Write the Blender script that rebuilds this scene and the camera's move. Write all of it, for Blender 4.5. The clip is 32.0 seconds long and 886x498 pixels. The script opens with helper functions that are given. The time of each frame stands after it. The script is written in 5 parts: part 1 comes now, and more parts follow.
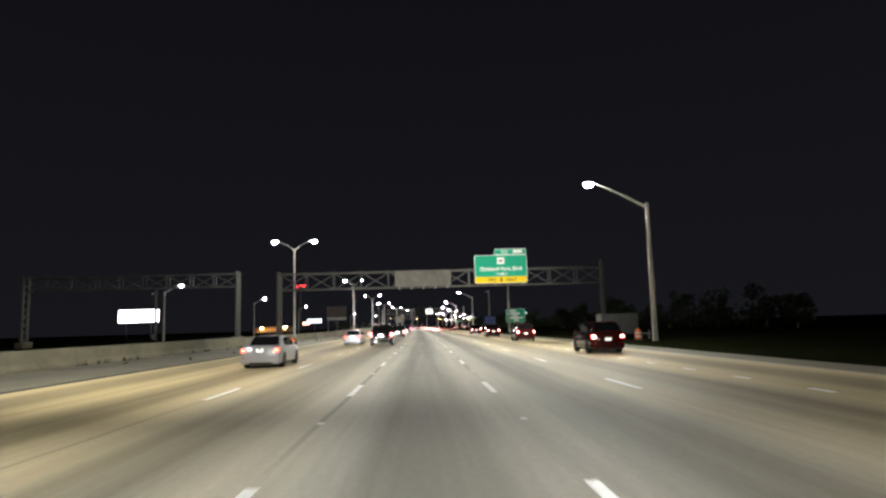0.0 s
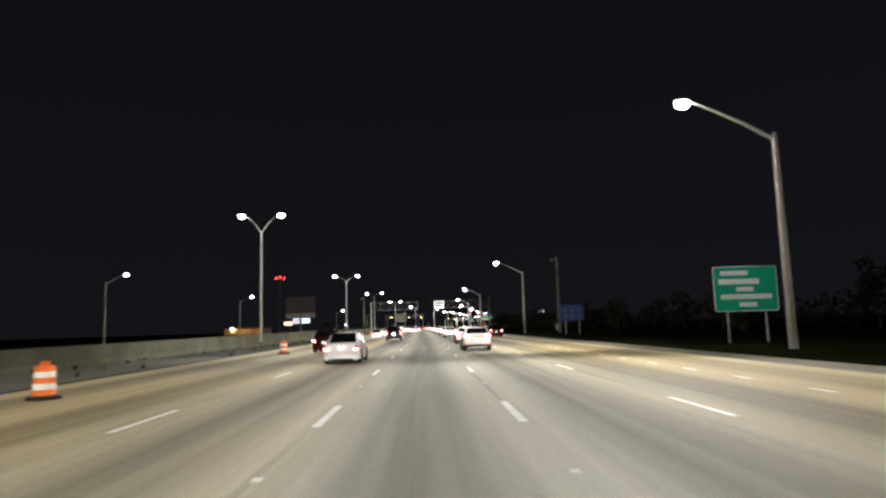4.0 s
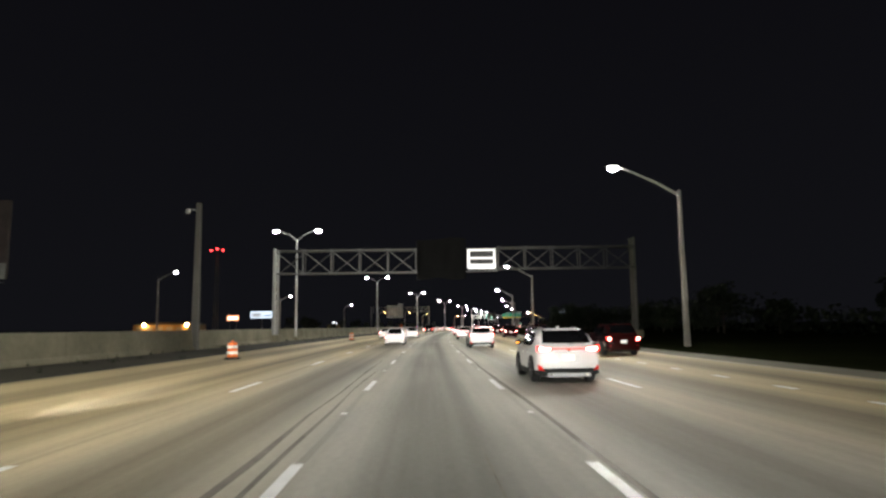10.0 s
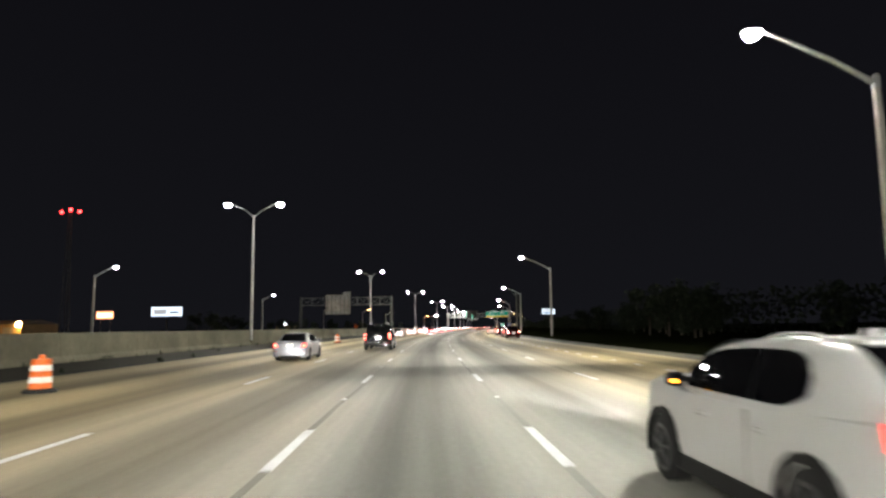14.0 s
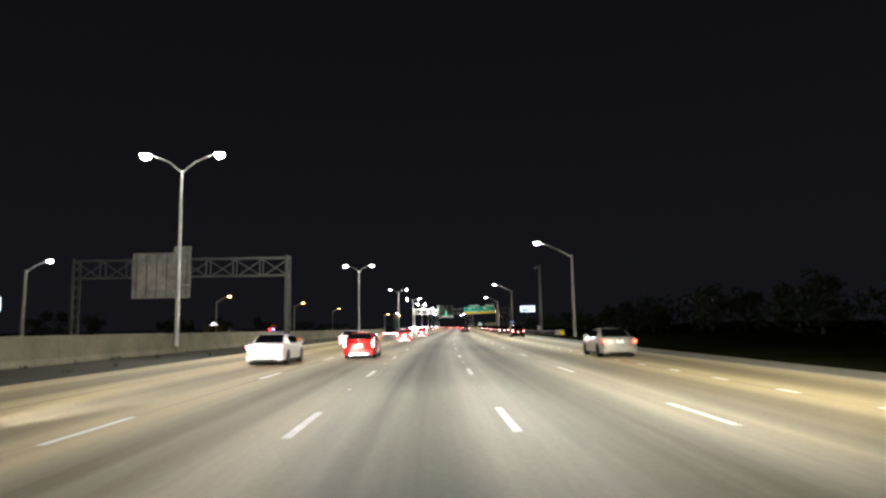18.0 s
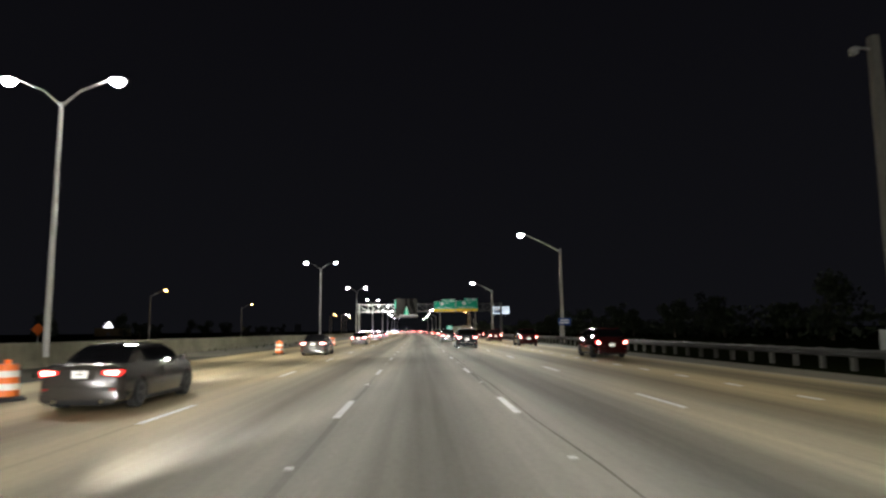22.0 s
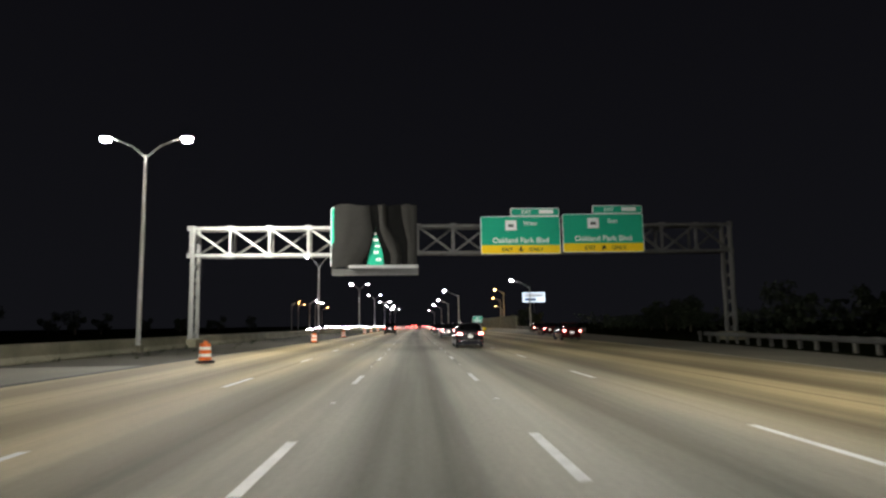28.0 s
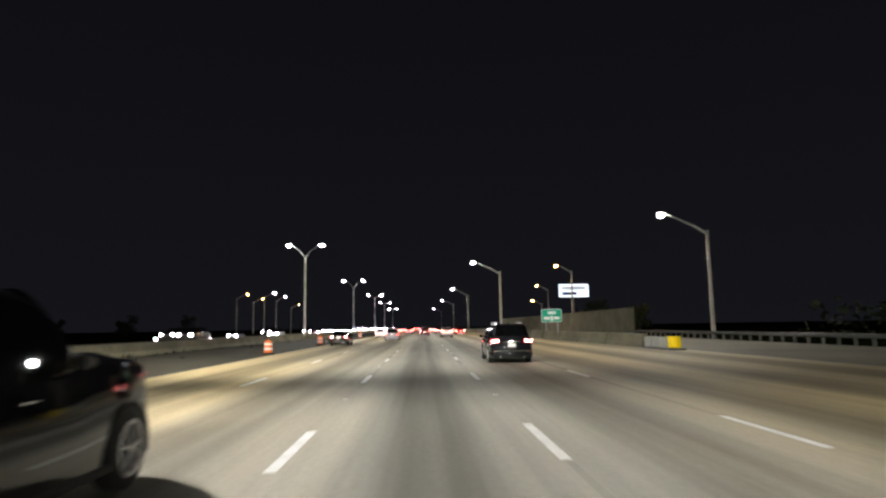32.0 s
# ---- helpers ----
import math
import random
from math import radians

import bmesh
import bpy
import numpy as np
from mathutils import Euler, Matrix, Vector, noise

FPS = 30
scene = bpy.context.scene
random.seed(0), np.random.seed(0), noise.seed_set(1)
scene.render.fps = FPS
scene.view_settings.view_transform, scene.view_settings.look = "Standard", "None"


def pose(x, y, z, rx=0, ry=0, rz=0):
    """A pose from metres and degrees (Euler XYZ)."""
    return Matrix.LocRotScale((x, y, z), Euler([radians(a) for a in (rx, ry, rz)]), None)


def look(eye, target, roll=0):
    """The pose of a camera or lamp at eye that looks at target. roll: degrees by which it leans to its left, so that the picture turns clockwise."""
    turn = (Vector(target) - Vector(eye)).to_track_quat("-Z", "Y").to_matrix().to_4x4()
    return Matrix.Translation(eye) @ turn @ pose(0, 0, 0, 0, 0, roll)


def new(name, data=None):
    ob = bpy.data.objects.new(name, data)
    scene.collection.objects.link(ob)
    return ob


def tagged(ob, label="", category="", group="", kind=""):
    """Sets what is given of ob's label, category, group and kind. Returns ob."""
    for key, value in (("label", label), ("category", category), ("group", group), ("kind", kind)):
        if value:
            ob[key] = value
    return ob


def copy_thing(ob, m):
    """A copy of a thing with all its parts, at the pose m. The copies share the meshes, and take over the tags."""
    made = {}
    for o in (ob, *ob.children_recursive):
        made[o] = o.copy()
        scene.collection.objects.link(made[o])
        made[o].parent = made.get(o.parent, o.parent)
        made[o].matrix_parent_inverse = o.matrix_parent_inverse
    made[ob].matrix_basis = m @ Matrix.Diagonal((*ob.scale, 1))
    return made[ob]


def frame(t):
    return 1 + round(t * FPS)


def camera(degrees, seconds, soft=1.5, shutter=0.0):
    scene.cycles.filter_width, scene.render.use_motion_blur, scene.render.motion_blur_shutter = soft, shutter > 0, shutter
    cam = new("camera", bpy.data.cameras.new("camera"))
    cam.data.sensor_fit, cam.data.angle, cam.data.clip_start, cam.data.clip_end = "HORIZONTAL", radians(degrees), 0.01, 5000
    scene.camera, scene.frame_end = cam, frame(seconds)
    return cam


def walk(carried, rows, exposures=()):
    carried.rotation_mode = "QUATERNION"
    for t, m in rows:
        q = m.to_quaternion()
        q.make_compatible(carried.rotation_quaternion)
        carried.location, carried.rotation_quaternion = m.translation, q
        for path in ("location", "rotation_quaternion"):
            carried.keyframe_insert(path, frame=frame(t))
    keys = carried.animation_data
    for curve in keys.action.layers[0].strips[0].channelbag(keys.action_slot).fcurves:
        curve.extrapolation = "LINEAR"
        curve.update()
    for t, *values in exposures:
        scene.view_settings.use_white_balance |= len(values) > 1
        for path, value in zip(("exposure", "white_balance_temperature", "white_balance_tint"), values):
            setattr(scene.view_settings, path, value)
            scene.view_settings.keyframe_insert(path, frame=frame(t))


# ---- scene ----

# ---- camera and drive ----
cam = camera(69.1, 32.0, soft=2.5, shutter=0.2)
EYE = 1.667
PATH = [  # seconds, x, y, yaw, pitch, roll
    (0.0, 0.84, -5.56, 0.49, 6.82, -1.57), (1.0, 0.01, 21.96, 0.59, 6.74, -1.66),
    (2.0, -1.32, 49.07, 0.81, 6.75, -2.00), (3.0, -2.38, 77.13, 1.19, 6.77, -1.86),
    (3.5, -3.17, 90.86, 1.19, 6.83, -1.80), (5.5, -6.21, 144.22, 0.32, 6.88, -1.69),
    (6.0, -6.78, 158.31, 0.27, 6.69, -1.89), (7.0, -8.09, 187.04, 1.22, 6.97, -1.74),
    (8.0, -9.76, 213.63, 1.79, 6.55, -1.95), (9.0, -11.58, 240.21, 1.57, 6.77, -1.58),
    (10.0, -13.09, 266.79, 1.56, 6.84, -0.75), (11.0, -14.46, 293.74, 1.34, 6.80, -0.69),
    (12.0, -15.78, 320.52, 0.63, 6.76, -1.13), (13.0, -16.76, 347.43, -0.26, 6.82, -0.86),
    (13.5, -17.05, 360.53, -0.80, 6.89, -0.65), (15.5, -17.18, 414.29, -2.91, 6.90, -1.24),
    (16.0, -16.90, 427.95, -3.47, 6.83, -1.20), (17.0, -16.04, 454.30, -4.38, 6.97, -1.18),
    (18.0, -14.93, 481.05, -4.56, 6.86, -0.91), (19.0, -13.64, 507.92, -5.51, 6.86, -0.66),
    (20.0, -11.69, 534.66, -6.82, 6.84, -1.21), (21.0, -9.24, 561.35, -7.79, 7.00, -1.25),
    (21.5, -8.07, 574.78, -8.22, 7.17, -1.26), (22.0, -6.71, 588.18, -8.20, 7.17, -0.61),
    (23.0, -4.05, 615.26, -8.22, 6.97, -0.79), (24.0, -1.26, 642.19, -8.24, 6.81, -0.91),
    (25.0, 1.47, 668.35, -8.22, 6.83, -1.18), (26.0, 4.30, 695.54, -8.17, 6.92, -0.73),
    (26.5, 5.93, 708.69, -8.04, 6.87, -0.83), (28.5, 11.33, 762.58, -7.76, 6.66, -0.74),
    (29.0, 12.56, 776.36, -7.51, 7.12, -0.72), (30.0, 14.82, 802.48, -7.17, 6.76, 0.16),
    (31.0, 17.30, 829.32, -7.47, 6.84, 0.03), (32.0, 20.01, 857.24, -7.73, 6.89, -0.91)]


def aim(x, y, yaw, pitch, roll):
    a, b = radians(yaw), radians(pitch)
    way = Vector((-math.sin(a) * math.cos(b), math.cos(a) * math.cos(b), math.sin(b)))
    eye = Vector((x, y, EYE))
    return look(eye, eye + way, roll)


walk(cam, [(t, aim(*row)) for t, *row in PATH],
     [(0.0, 0.95), (1.0, 0.80), (2.0, 0.40), (3.0, 0.70), (6.0, 0.55), (7.0, 0.35), (8.0, 0.25), (9.0, 0.35), (10.0, 0.40), (11.0, 0.50), (12.0, 0.20), (13.0, 0.50), (16.0, 0.75), (17.0, 0.50), (18.0, 0.75), (19.0, 0.60), (20.0, 0.35), (21.0, 0.25), (22.0, 0.25), (23.0, 0.35), (24.0, 0.15), (25.0, 0.20), (26.0, 0.35), (29.0, 0.45), (30.0, 0.55), (31.0, 0.72), (32.0, 0.75)])

# ---- light ----
LED, SODIUM, BEAM = (1.0, 0.967, 0.855), (1.0, 0.50, 0.16), (1.0, 0.98, 0.94)
LAMP_W, MEDIAN_W, BEAM_W = 21500.0, 14500.0, 11000.0
world = bpy.data.worlds.new("night_sky")
scene.world = world
world.use_nodes = True
wn, wl = world.node_tree.nodes, world.node_tree.links
wt, ws, wr = wn.new("ShaderNodeTexCoord"), wn.new("ShaderNodeSeparateXYZ"), wn.new("ShaderNodeValToRGB")
wr.color_ramp.elements[0].position, wr.color_ramp.elements[0].color = 0.0, (0.0043, 0.0044, 0.0057, 1)
wr.color_ramp.elements[1].position, wr.color_ramp.elements[1].color = 0.6, (0.0026, 0.0025, 0.0035, 1)
wl.new(wt.outputs["Generated"], ws.inputs[0])
wl.new(ws.outputs["Z"], wr.inputs[0])
wl.new(wr.outputs[0], wn["Background"].inputs[0])
wn["Background"].inputs[1].default_value = 1.0


def spot(name, eye, target, watts, colour, cone=150, blend=0.6, size=0.25):
    lamp = bpy.data.lights.new(name, "SPOT")
    lamp.energy, lamp.color, lamp.spot_size, lamp.spot_blend, lamp.shadow_soft_size = watts, colour, radians(cone), blend, size
    ob = new(name, lamp)
    ob.matrix_world = look(eye, target)
    return ob


# ---- road line ----
C0, STEP = -100.0, 40.0
CURVE = [4.8, 3.1, 1.4, -0.31, -2.02, -3.97, -5.88, -7.87, -10.12, -12.48, -14.68, -16.37, -17.25, -17.22, -16.28, -14.24,
         -11.14, -7.31, -3.21, 0.93, 5.11, 9.18, 13.02, 16.58, 20.29, 24.32, 28.51, 32.68, 36.74, 40.66, 44.47, 48.19, 51.84]


def cen(s):
    """x of the driven lane's middle at y = s."""
    u = (s - C0) / STEP
    n = len(CURVE)
    if u < 0:
        return CURVE[0] + (CURVE[1] - CURVE[0]) * u
    if u >= n - 2:
        return CURVE[-1] + (CURVE[-1] - CURVE[-2]) * (u - (n - 1))
    i = int(u)
    f = u - i
    p0, p1, p2, p3 = (CURVE[max(0, min(n - 1, k))] for k in (i - 1, i, i + 1, i + 2))
    return 0.5 * (2 * p1 + (p2 - p0) * f + (2 * p0 - 5 * p1 + 4 * p2 - p3) * f * f + (3 * p1 - p0 - 3 * p2 + p3) * f ** 3)


def at(s, off, z=0.0):
    return Vector((cen(s) + off, s, z))


def turn(s):
    """The road's heading at s, degrees about z."""
    return -math.degrees(math.atan((cen(s + 2) - cen(s - 2)) / 4))


# ---- materials ----
def mat(name, colour, rough=0.6, metal=0.0, grain=0.0, scale=8.0, stain=0.0, stain_scale=0.6, bump=0.0, coat=0.0, emit=None, power=0.0):
    m = bpy.data.materials.new(name)
    m.use_nodes = True
    n, l = m.node_tree.nodes, m.node_tree.links
    b = n["Principled BSDF"]
    b.inputs["Base Color"].default_value = (*colour, 1)
    b.inputs["Roughness"].default_value = rough
    b.inputs["Metallic"].default_value = metal
    b.inputs["Coat Weight"].default_value = coat
    b.inputs["Coat Roughness"].default_value = 0.08
    if emit:
        b.inputs["Emission Color"].default_value = (*emit, 1)
        b.inputs["Emission Strength"].default_value = power
    if grain or stain:
        co = n.new("ShaderNodeTexCoord")
        fine, big, mix, ramp = n.new("ShaderNodeTexNoise"), n.new("ShaderNodeTexNoise"), n.new("ShaderNodeMath"), n.new("ShaderNodeMixRGB")
        fine.inputs["Scale"].default_value, fine.inputs["Detail"].default_value = scale, 6
        big.inputs["Scale"].default_value, big.inputs["Detail"].default_value = stain_scale, 4
        l.new(co.outputs["Object"], fine.inputs["Vector"])
        l.new(co.outputs["Object"], big.inputs["Vector"])
        a = n.new("ShaderNodeMath")
        a.operation = "MULTIPLY_ADD"
        a.inputs[1].default_value, a.inputs[2].default_value = 2 * grain, 1 - grain
        l.new(fine.outputs[0], a.inputs[0])
        c = n.new("ShaderNodeMath")
        c.operation = "MULTIPLY_ADD"
        c.inputs[1].default_value, c.inputs[2].default_value = 2.4 * stain, 1 - 1.2 * stain
        l.new(big.outputs[0], c.inputs[0])
        mix.operation = "MULTIPLY"
        l.new(a.outputs[0], mix.inputs[0])
        l.new(c.outputs[0], mix.inputs[1])
        ramp.blend_type = "MULTIPLY"
        ramp.inputs[0].default_value = 1.0
        ramp.inputs[1].default_value = (*colour, 1)
        l.new(mix.outputs[0], ramp.inputs[2])
        l.new(ramp.outputs[0], b.inputs["Base Color"])
        if bump:
            bp = n.new("ShaderNodeBump")
            bp.inputs["Strength"].default_value, bp.inputs["Distance"].default_value = bump, 0.01
            l.new(fine.outputs[0], bp.inputs["Height"])
            l.new(bp.outputs[0], b.inputs["Normal"])
    return m


def road_material(name, colour):
    """Worn pavement; its UV runs across (u, metres from the driven lane's middle) and along (v, metres)."""
    m = bpy.data.materials.new(name)
    m.use_nodes = True
    n, l = m.node_tree.nodes, m.node_tree.links
    b = n["Principled BSDF"]
    b.inputs["Roughness"].default_value, b.inputs["Specular IOR Level"].default_value = 0.8, 0.35

    def math_node(op, x, y=None, z=None):
        k = n.new("ShaderNodeMath")
        k.operation = op
        for i, v in enumerate((x, y, z)):
            if v is None:
                continue
            if isinstance(v, (int, float)):
                k.inputs[i].default_value = v
            else:
                l.new(v, k.inputs[i])
        return k.outputs[0]

    def noise_node(vector, scale, detail):
        k = n.new("ShaderNodeTexNoise")
        k.inputs["Scale"].default_value, k.inputs["Detail"].default_value = scale, detail
        l.new(vector, k.inputs["Vector"])
        return k.outputs[0]

    def stretched(sx, sy):
        k = n.new("ShaderNodeMapping")
        k.inputs["Scale"].default_value = (sx, sy, 1)
        l.new(uv.outputs["UV"], k.inputs["Vector"])
        return k.outputs[0]

    uv, sep = n.new("ShaderNodeTexCoord"), n.new("ShaderNodeSeparateXYZ")
    l.new(uv.outputs["UV"], sep.inputs[0])
    # oil and rubber: a soft dark band along each lane's middle and two along the wheel paths
    lane = math_node("DIVIDE", sep.outputs["X"], 3.6)
    wave1 = math_node("COSINE", math_node("MULTIPLY", lane, 2 * math.pi))
    wave2 = math_node("COSINE", math_node("MULTIPLY", lane, 6 * math.pi))
    streak = noise_node(stretched(1.1, 0.018), 1.0, 3)
    long = noise_node(stretched(2.6, 0.05), 1.0, 5)
    patch = noise_node(stretched(0.25, 0.06), 1.0, 3)
    fine = noise_node(stretched(9, 9), 1.0, 8)
    band = math_node("MULTIPLY", math_node("MULTIPLY_ADD", wave1, 0.27, 0.11), math_node("MULTIPLY_ADD", streak, 2.4, -0.1))
    rub = math_node("MULTIPLY", math_node("MULTIPLY_ADD", wave2, -0.09, 0.07), streak)
    v = math_node("SUBTRACT", 1.0, math_node("ADD", band, rub))
    v = math_node("MULTIPLY", v, math_node("MULTIPLY_ADD", long, 0.55, 0.72))
    v = math_node("MULTIPLY", v, math_node("MULTIPLY_ADD", patch, 0.8, 0.62))
    v = math_node("MULTIPLY", v, math_node("MULTIPLY_ADD", fine, 0.4, 0.8))
    # sealed joints between the lane slabs, broken up along their length
    gap = math_node("SUBTRACT", 1.0, math_node("ABSOLUTE", math_node("SUBTRACT", math_node("FRACT", math_node("ADD", math_node("MULTIPLY_ADD", patch, 0.10, -0.05), lane)), 0.5)))
    seam = math_node("MULTIPLY", math_node("GREATER_THAN", gap, 0.984), math_node("MULTIPLY_ADD", noise_node(stretched(0.5, 0.035), 1.0, 2), 5.0, -2.3))
    seam = math_node("MULTIPLY", math_node("MINIMUM", math_node("MAXIMUM", seam, 0.0), 1.0), 0.4)
    v = math_node("MULTIPLY", v, math_node("SUBTRACT", 1.0, seam))
    mixer = n.new("ShaderNodeMixRGB")
    mixer.blend_type = "MULTIPLY"
    mixer.inputs[0].default_value = 1
    mixer.inputs[1].default_value = (*colour, 1)
    # headlight colour put into the tint: cooler grey middle lanes, tan outer lanes
    lane_tint = n.new("ShaderNodeMixRGB")
    lane_tint.inputs[1].default_value = (colour[0] * 0.97, colour[1] * 1.03, colour[2] * 1.14, 1)
    lane_tint.inputs[2].default_value = (colour[0] * 1.05, colour[1] * 0.92, colour[2] * 0.63, 1)
    side = math_node("MULTIPLY_ADD", math_node("ABSOLUTE", math_node("SUBTRACT", sep.outputs["X"], 0.8)), 0.17, -0.30)
    l.new(math_node("MINIMUM", math_node("MAXIMUM", math_node("ADD", side, math_node("MULTIPLY_ADD", patch, 0.8, -0.4)), 0.0), 1.0), lane_tint.inputs[0])
    l.new(lane_tint.outputs[0], mixer.inputs[1])
    l.new(v, mixer.inputs[2])
    l.new(mixer.outputs[0], b.inputs["Base Color"])
    bp = n.new("ShaderNodeBump")
    bp.inputs["Strength"].default_value, bp.inputs["Distance"].default_value = 0.35, 0.01
    l.new(fine, bp.inputs["Height"])
    l.new(bp.outputs[0], b.inputs["Normal"])
    return m


ROAD = road_material("worn_concrete_road", (0.44, 0.407, 0.328))
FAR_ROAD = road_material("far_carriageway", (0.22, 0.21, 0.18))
FADED = mat("worn_road_paint", (0.46, 0.44, 0.38), 0.7, grain=0.6, scale=4, stain=0.6, stain_scale=0.4)
SHOULDER = mat("shoulder_asphalt", (0.06, 0.056, 0.045), 0.85, grain=0.35, scale=4, stain=0.4, stain_scale=0.15, bump=0.4)
GRITTY = mat("gritty_paving", (0.15, 0.14, 0.105), 0.85, grain=0.35, scale=4, stain=0.5, stain_scale=0.2, bump=0.3)
GUTTER = mat("dirty_gutter", (0.035, 0.034, 0.024), 0.9, grain=0.5, scale=3, stain=0.5, stain_scale=0.3, bump=0.4)
SANDY = mat("sandy_shoulder", (0.20, 0.185, 0.145), 0.85, grain=0.35, scale=4, stain=0.4, stain_scale=0.15, bump=0.4)
TAR = mat("crack_sealer", (0.21, 0.195, 0.16), 0.7, grain=0.5, scale=3, stain=0.6, stain_scale=0.5)
PAINT = mat("road_paint", (0.90, 0.91, 0.92), 0.55, grain=0.15, scale=5, stain=0.2, stain_scale=1.5)
CONCRETE = mat("barrier_concrete", (0.205, 0.192, 0.135), 0.85, grain=0.25, scale=3, stain=0.5, stain_scale=0.35, bump=0.3)
# the darker steels put a truss's weaker lighting into its colour
MID_STEEL = mat("darker_steel", (0.075, 0.075, 0.072), 0.65, 0.3, grain=0.25, scale=4, stain=0.3, stain_scale=0.8)
DARK_BOARD = mat("faded_billboard", (0.075, 0.058, 0.053), 0.8, grain=0.4, scale=1.2, stain=0.6, stain_scale=0.5)
OLD_BOARD = mat("weathered_board", (0.15, 0.145, 0.13), 0.8, grain=0.4, scale=1.2, stain=0.6, stain_scale=0.5)
STEEL = mat("galvanized_steel", (0.34, 0.345, 0.335), 0.55, 0.35, grain=0.2, scale=5, stain=0.25, stain_scale=0.8)
POLE = mat("lamp_pole_aluminium", (0.50, 0.50, 0.48), 0.5, 0.4, grain=0.15, scale=6, stain=0.15)
DARK_STEEL = mat("dark_steel", (0.13, 0.13, 0.125), 0.7, 0.3, grain=0.25, scale=4)
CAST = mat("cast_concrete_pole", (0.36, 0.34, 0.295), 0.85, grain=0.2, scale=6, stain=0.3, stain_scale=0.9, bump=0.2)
DARKEST_STEEL = mat("darkest_steel", (0.05, 0.05, 0.048), 0.75, 0.2, grain=0.3, scale=4, stain=0.4)
WOOD = mat("concrete_pole", (0.13, 0.125, 0.11), 0.9, grain=0.3, scale=6, stain=0.3)
GREEN = mat("green_sign_sheet", (0.0, 0.40, 0.235), 0.75, grain=0.08, scale=3)
YELLOW = mat("yellow_sign_sheet", (0.97, 0.68, 0.0), 0.75, grain=0.08, scale=3)
PALE = mat("dim_sign_panel", (0.10, 0.115, 0.20), 0.7, grain=0.3, scale=4)
BLUE = mat("blue_sign_sheet", (0.010, 0.05, 0.22), 0.6, grain=0.08, scale=3)
WHITE = mat("white_sign_sheet", (0.95, 0.95, 0.95), 0.45)
BLACK = mat("black_sheet", (0.012, 0.012, 0.012), 0.6)
SIGN_BACK = mat("bare_aluminium_panel", (0.34, 0.335, 0.30), 0.55, 0.3, grain=0.25, scale=2.2, stain=0.55, stain_scale=0.9)
RUSTY = mat("rust_stained_panel", (0.36, 0.32, 0.27), 0.7, 0.1, grain=0.4, scale=1.5, stain=0.8, stain_scale=0.5)
SHEETING = mat("black_plastic_sheeting", (0.0035, 0.0035, 0.0035), 0.9, grain=0.3, scale=2.5, bump=0.4)
SHEETING.node_tree.nodes["Principled BSDF"].inputs["Specular IOR Level"].default_value = 0.1
CLOTH = mat("worn_cloth_cover", (0.012, 0.0112, 0.0098), 0.95, grain=0.35, scale=2.5, bump=0.4)
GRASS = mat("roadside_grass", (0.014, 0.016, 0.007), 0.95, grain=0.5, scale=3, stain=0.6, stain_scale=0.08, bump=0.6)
for dull, level in ((GRASS, 0.0), (SHOULDER, 0.05), (CONCRETE, 0.15), (SANDY, 0.15)):
    dull.node_tree.nodes["Principled BSDF"].inputs["Specular IOR Level"].default_value = level
BARK = mat("bark", (0.10, 0.08, 0.06), 0.95, grain=0.4, scale=6)
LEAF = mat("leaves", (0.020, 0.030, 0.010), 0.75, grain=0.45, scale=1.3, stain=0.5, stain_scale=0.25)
ORANGE = mat("orange_plastic", (0.85, 0.17, 0.02), 0.5, grain=0.12, scale=5)
BARREL_WHITE = mat("white_reflective_band", (0.85, 0.82, 0.76), 0.4)
RUBBER = mat("black_rubber", (0.018, 0.018, 0.018), 0.85, grain=0.2)
RIM = mat("alloy_rim", (0.52, 0.52, 0.53), 0.35, 0.4)
DARK_RIM = mat("dark_alloy_rim", (0.07, 0.07, 0.072), 0.4, 0.3)
GLASS = mat("tinted_car_glass", (0.005, 0.005, 0.006), 0.03)
GLASS.node_tree.nodes["Principled BSDF"].inputs["Specular IOR Level"].default_value = 0.22
PLASTIC = mat("black_plastic_trim", (0.006, 0.006, 0.006), 0.85)
BRIGHT = mat("polished_silver", (0.85, 0.85, 0.86), 0.3, 0.6)
CHROME = mat("chrome", (0.75, 0.75, 0.76), 0.12, 1.0)
RED_GLASS = mat("red_lens", (0.35, 0.01, 0.01), 0.2, coat=0.5)
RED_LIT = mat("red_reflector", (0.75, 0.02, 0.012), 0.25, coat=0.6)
TAIL = mat("lit_tail_lamp", (0.5, 0.02, 0.02), 0.3, emit=(1, 0.02, 0.012), power=1.9)
TAIL_CORE = mat("tail_lamp_bulb", (0.6, 0.1, 0.08), 0.3, emit=(1, 0.16, 0.09), power=5)
BRAKE_CORE = mat("brake_lamp_bulb", (0.6, 0.2, 0.2), 0.3, emit=(1, 0.33, 0.28), power=22)
FAR_TAIL = mat("distant_tail_lamp", (0.5, 0.02, 0.02), 0.3, emit=(1, 0.06, 0.045), power=45)
BRAKE = mat("lit_brake_lamp", (0.5, 0.02, 0.02), 0.3, emit=(1, 0.025, 0.018), power=2.6)
AMBER = mat("lit_amber_lamp", (0.6, 0.2, 0.02), 0.3, emit=(1, 0.35, 0.03), power=5)
HEAD = mat("lit_headlamp", (0.9, 0.9, 0.9), 0.2, emit=(0.95, 0.96, 1.0), power=12)
FAR_HEAD = mat("lit_oncoming_headlamp", (0.9, 0.9, 0.9), 0.2, emit=(0.95, 0.95, 1.0), power=150)
LED_LENS = mat("lit_led_lens", (0.9, 0.9, 0.9), 0.2, emit=(0.97, 1.0, 0.97), power=220)
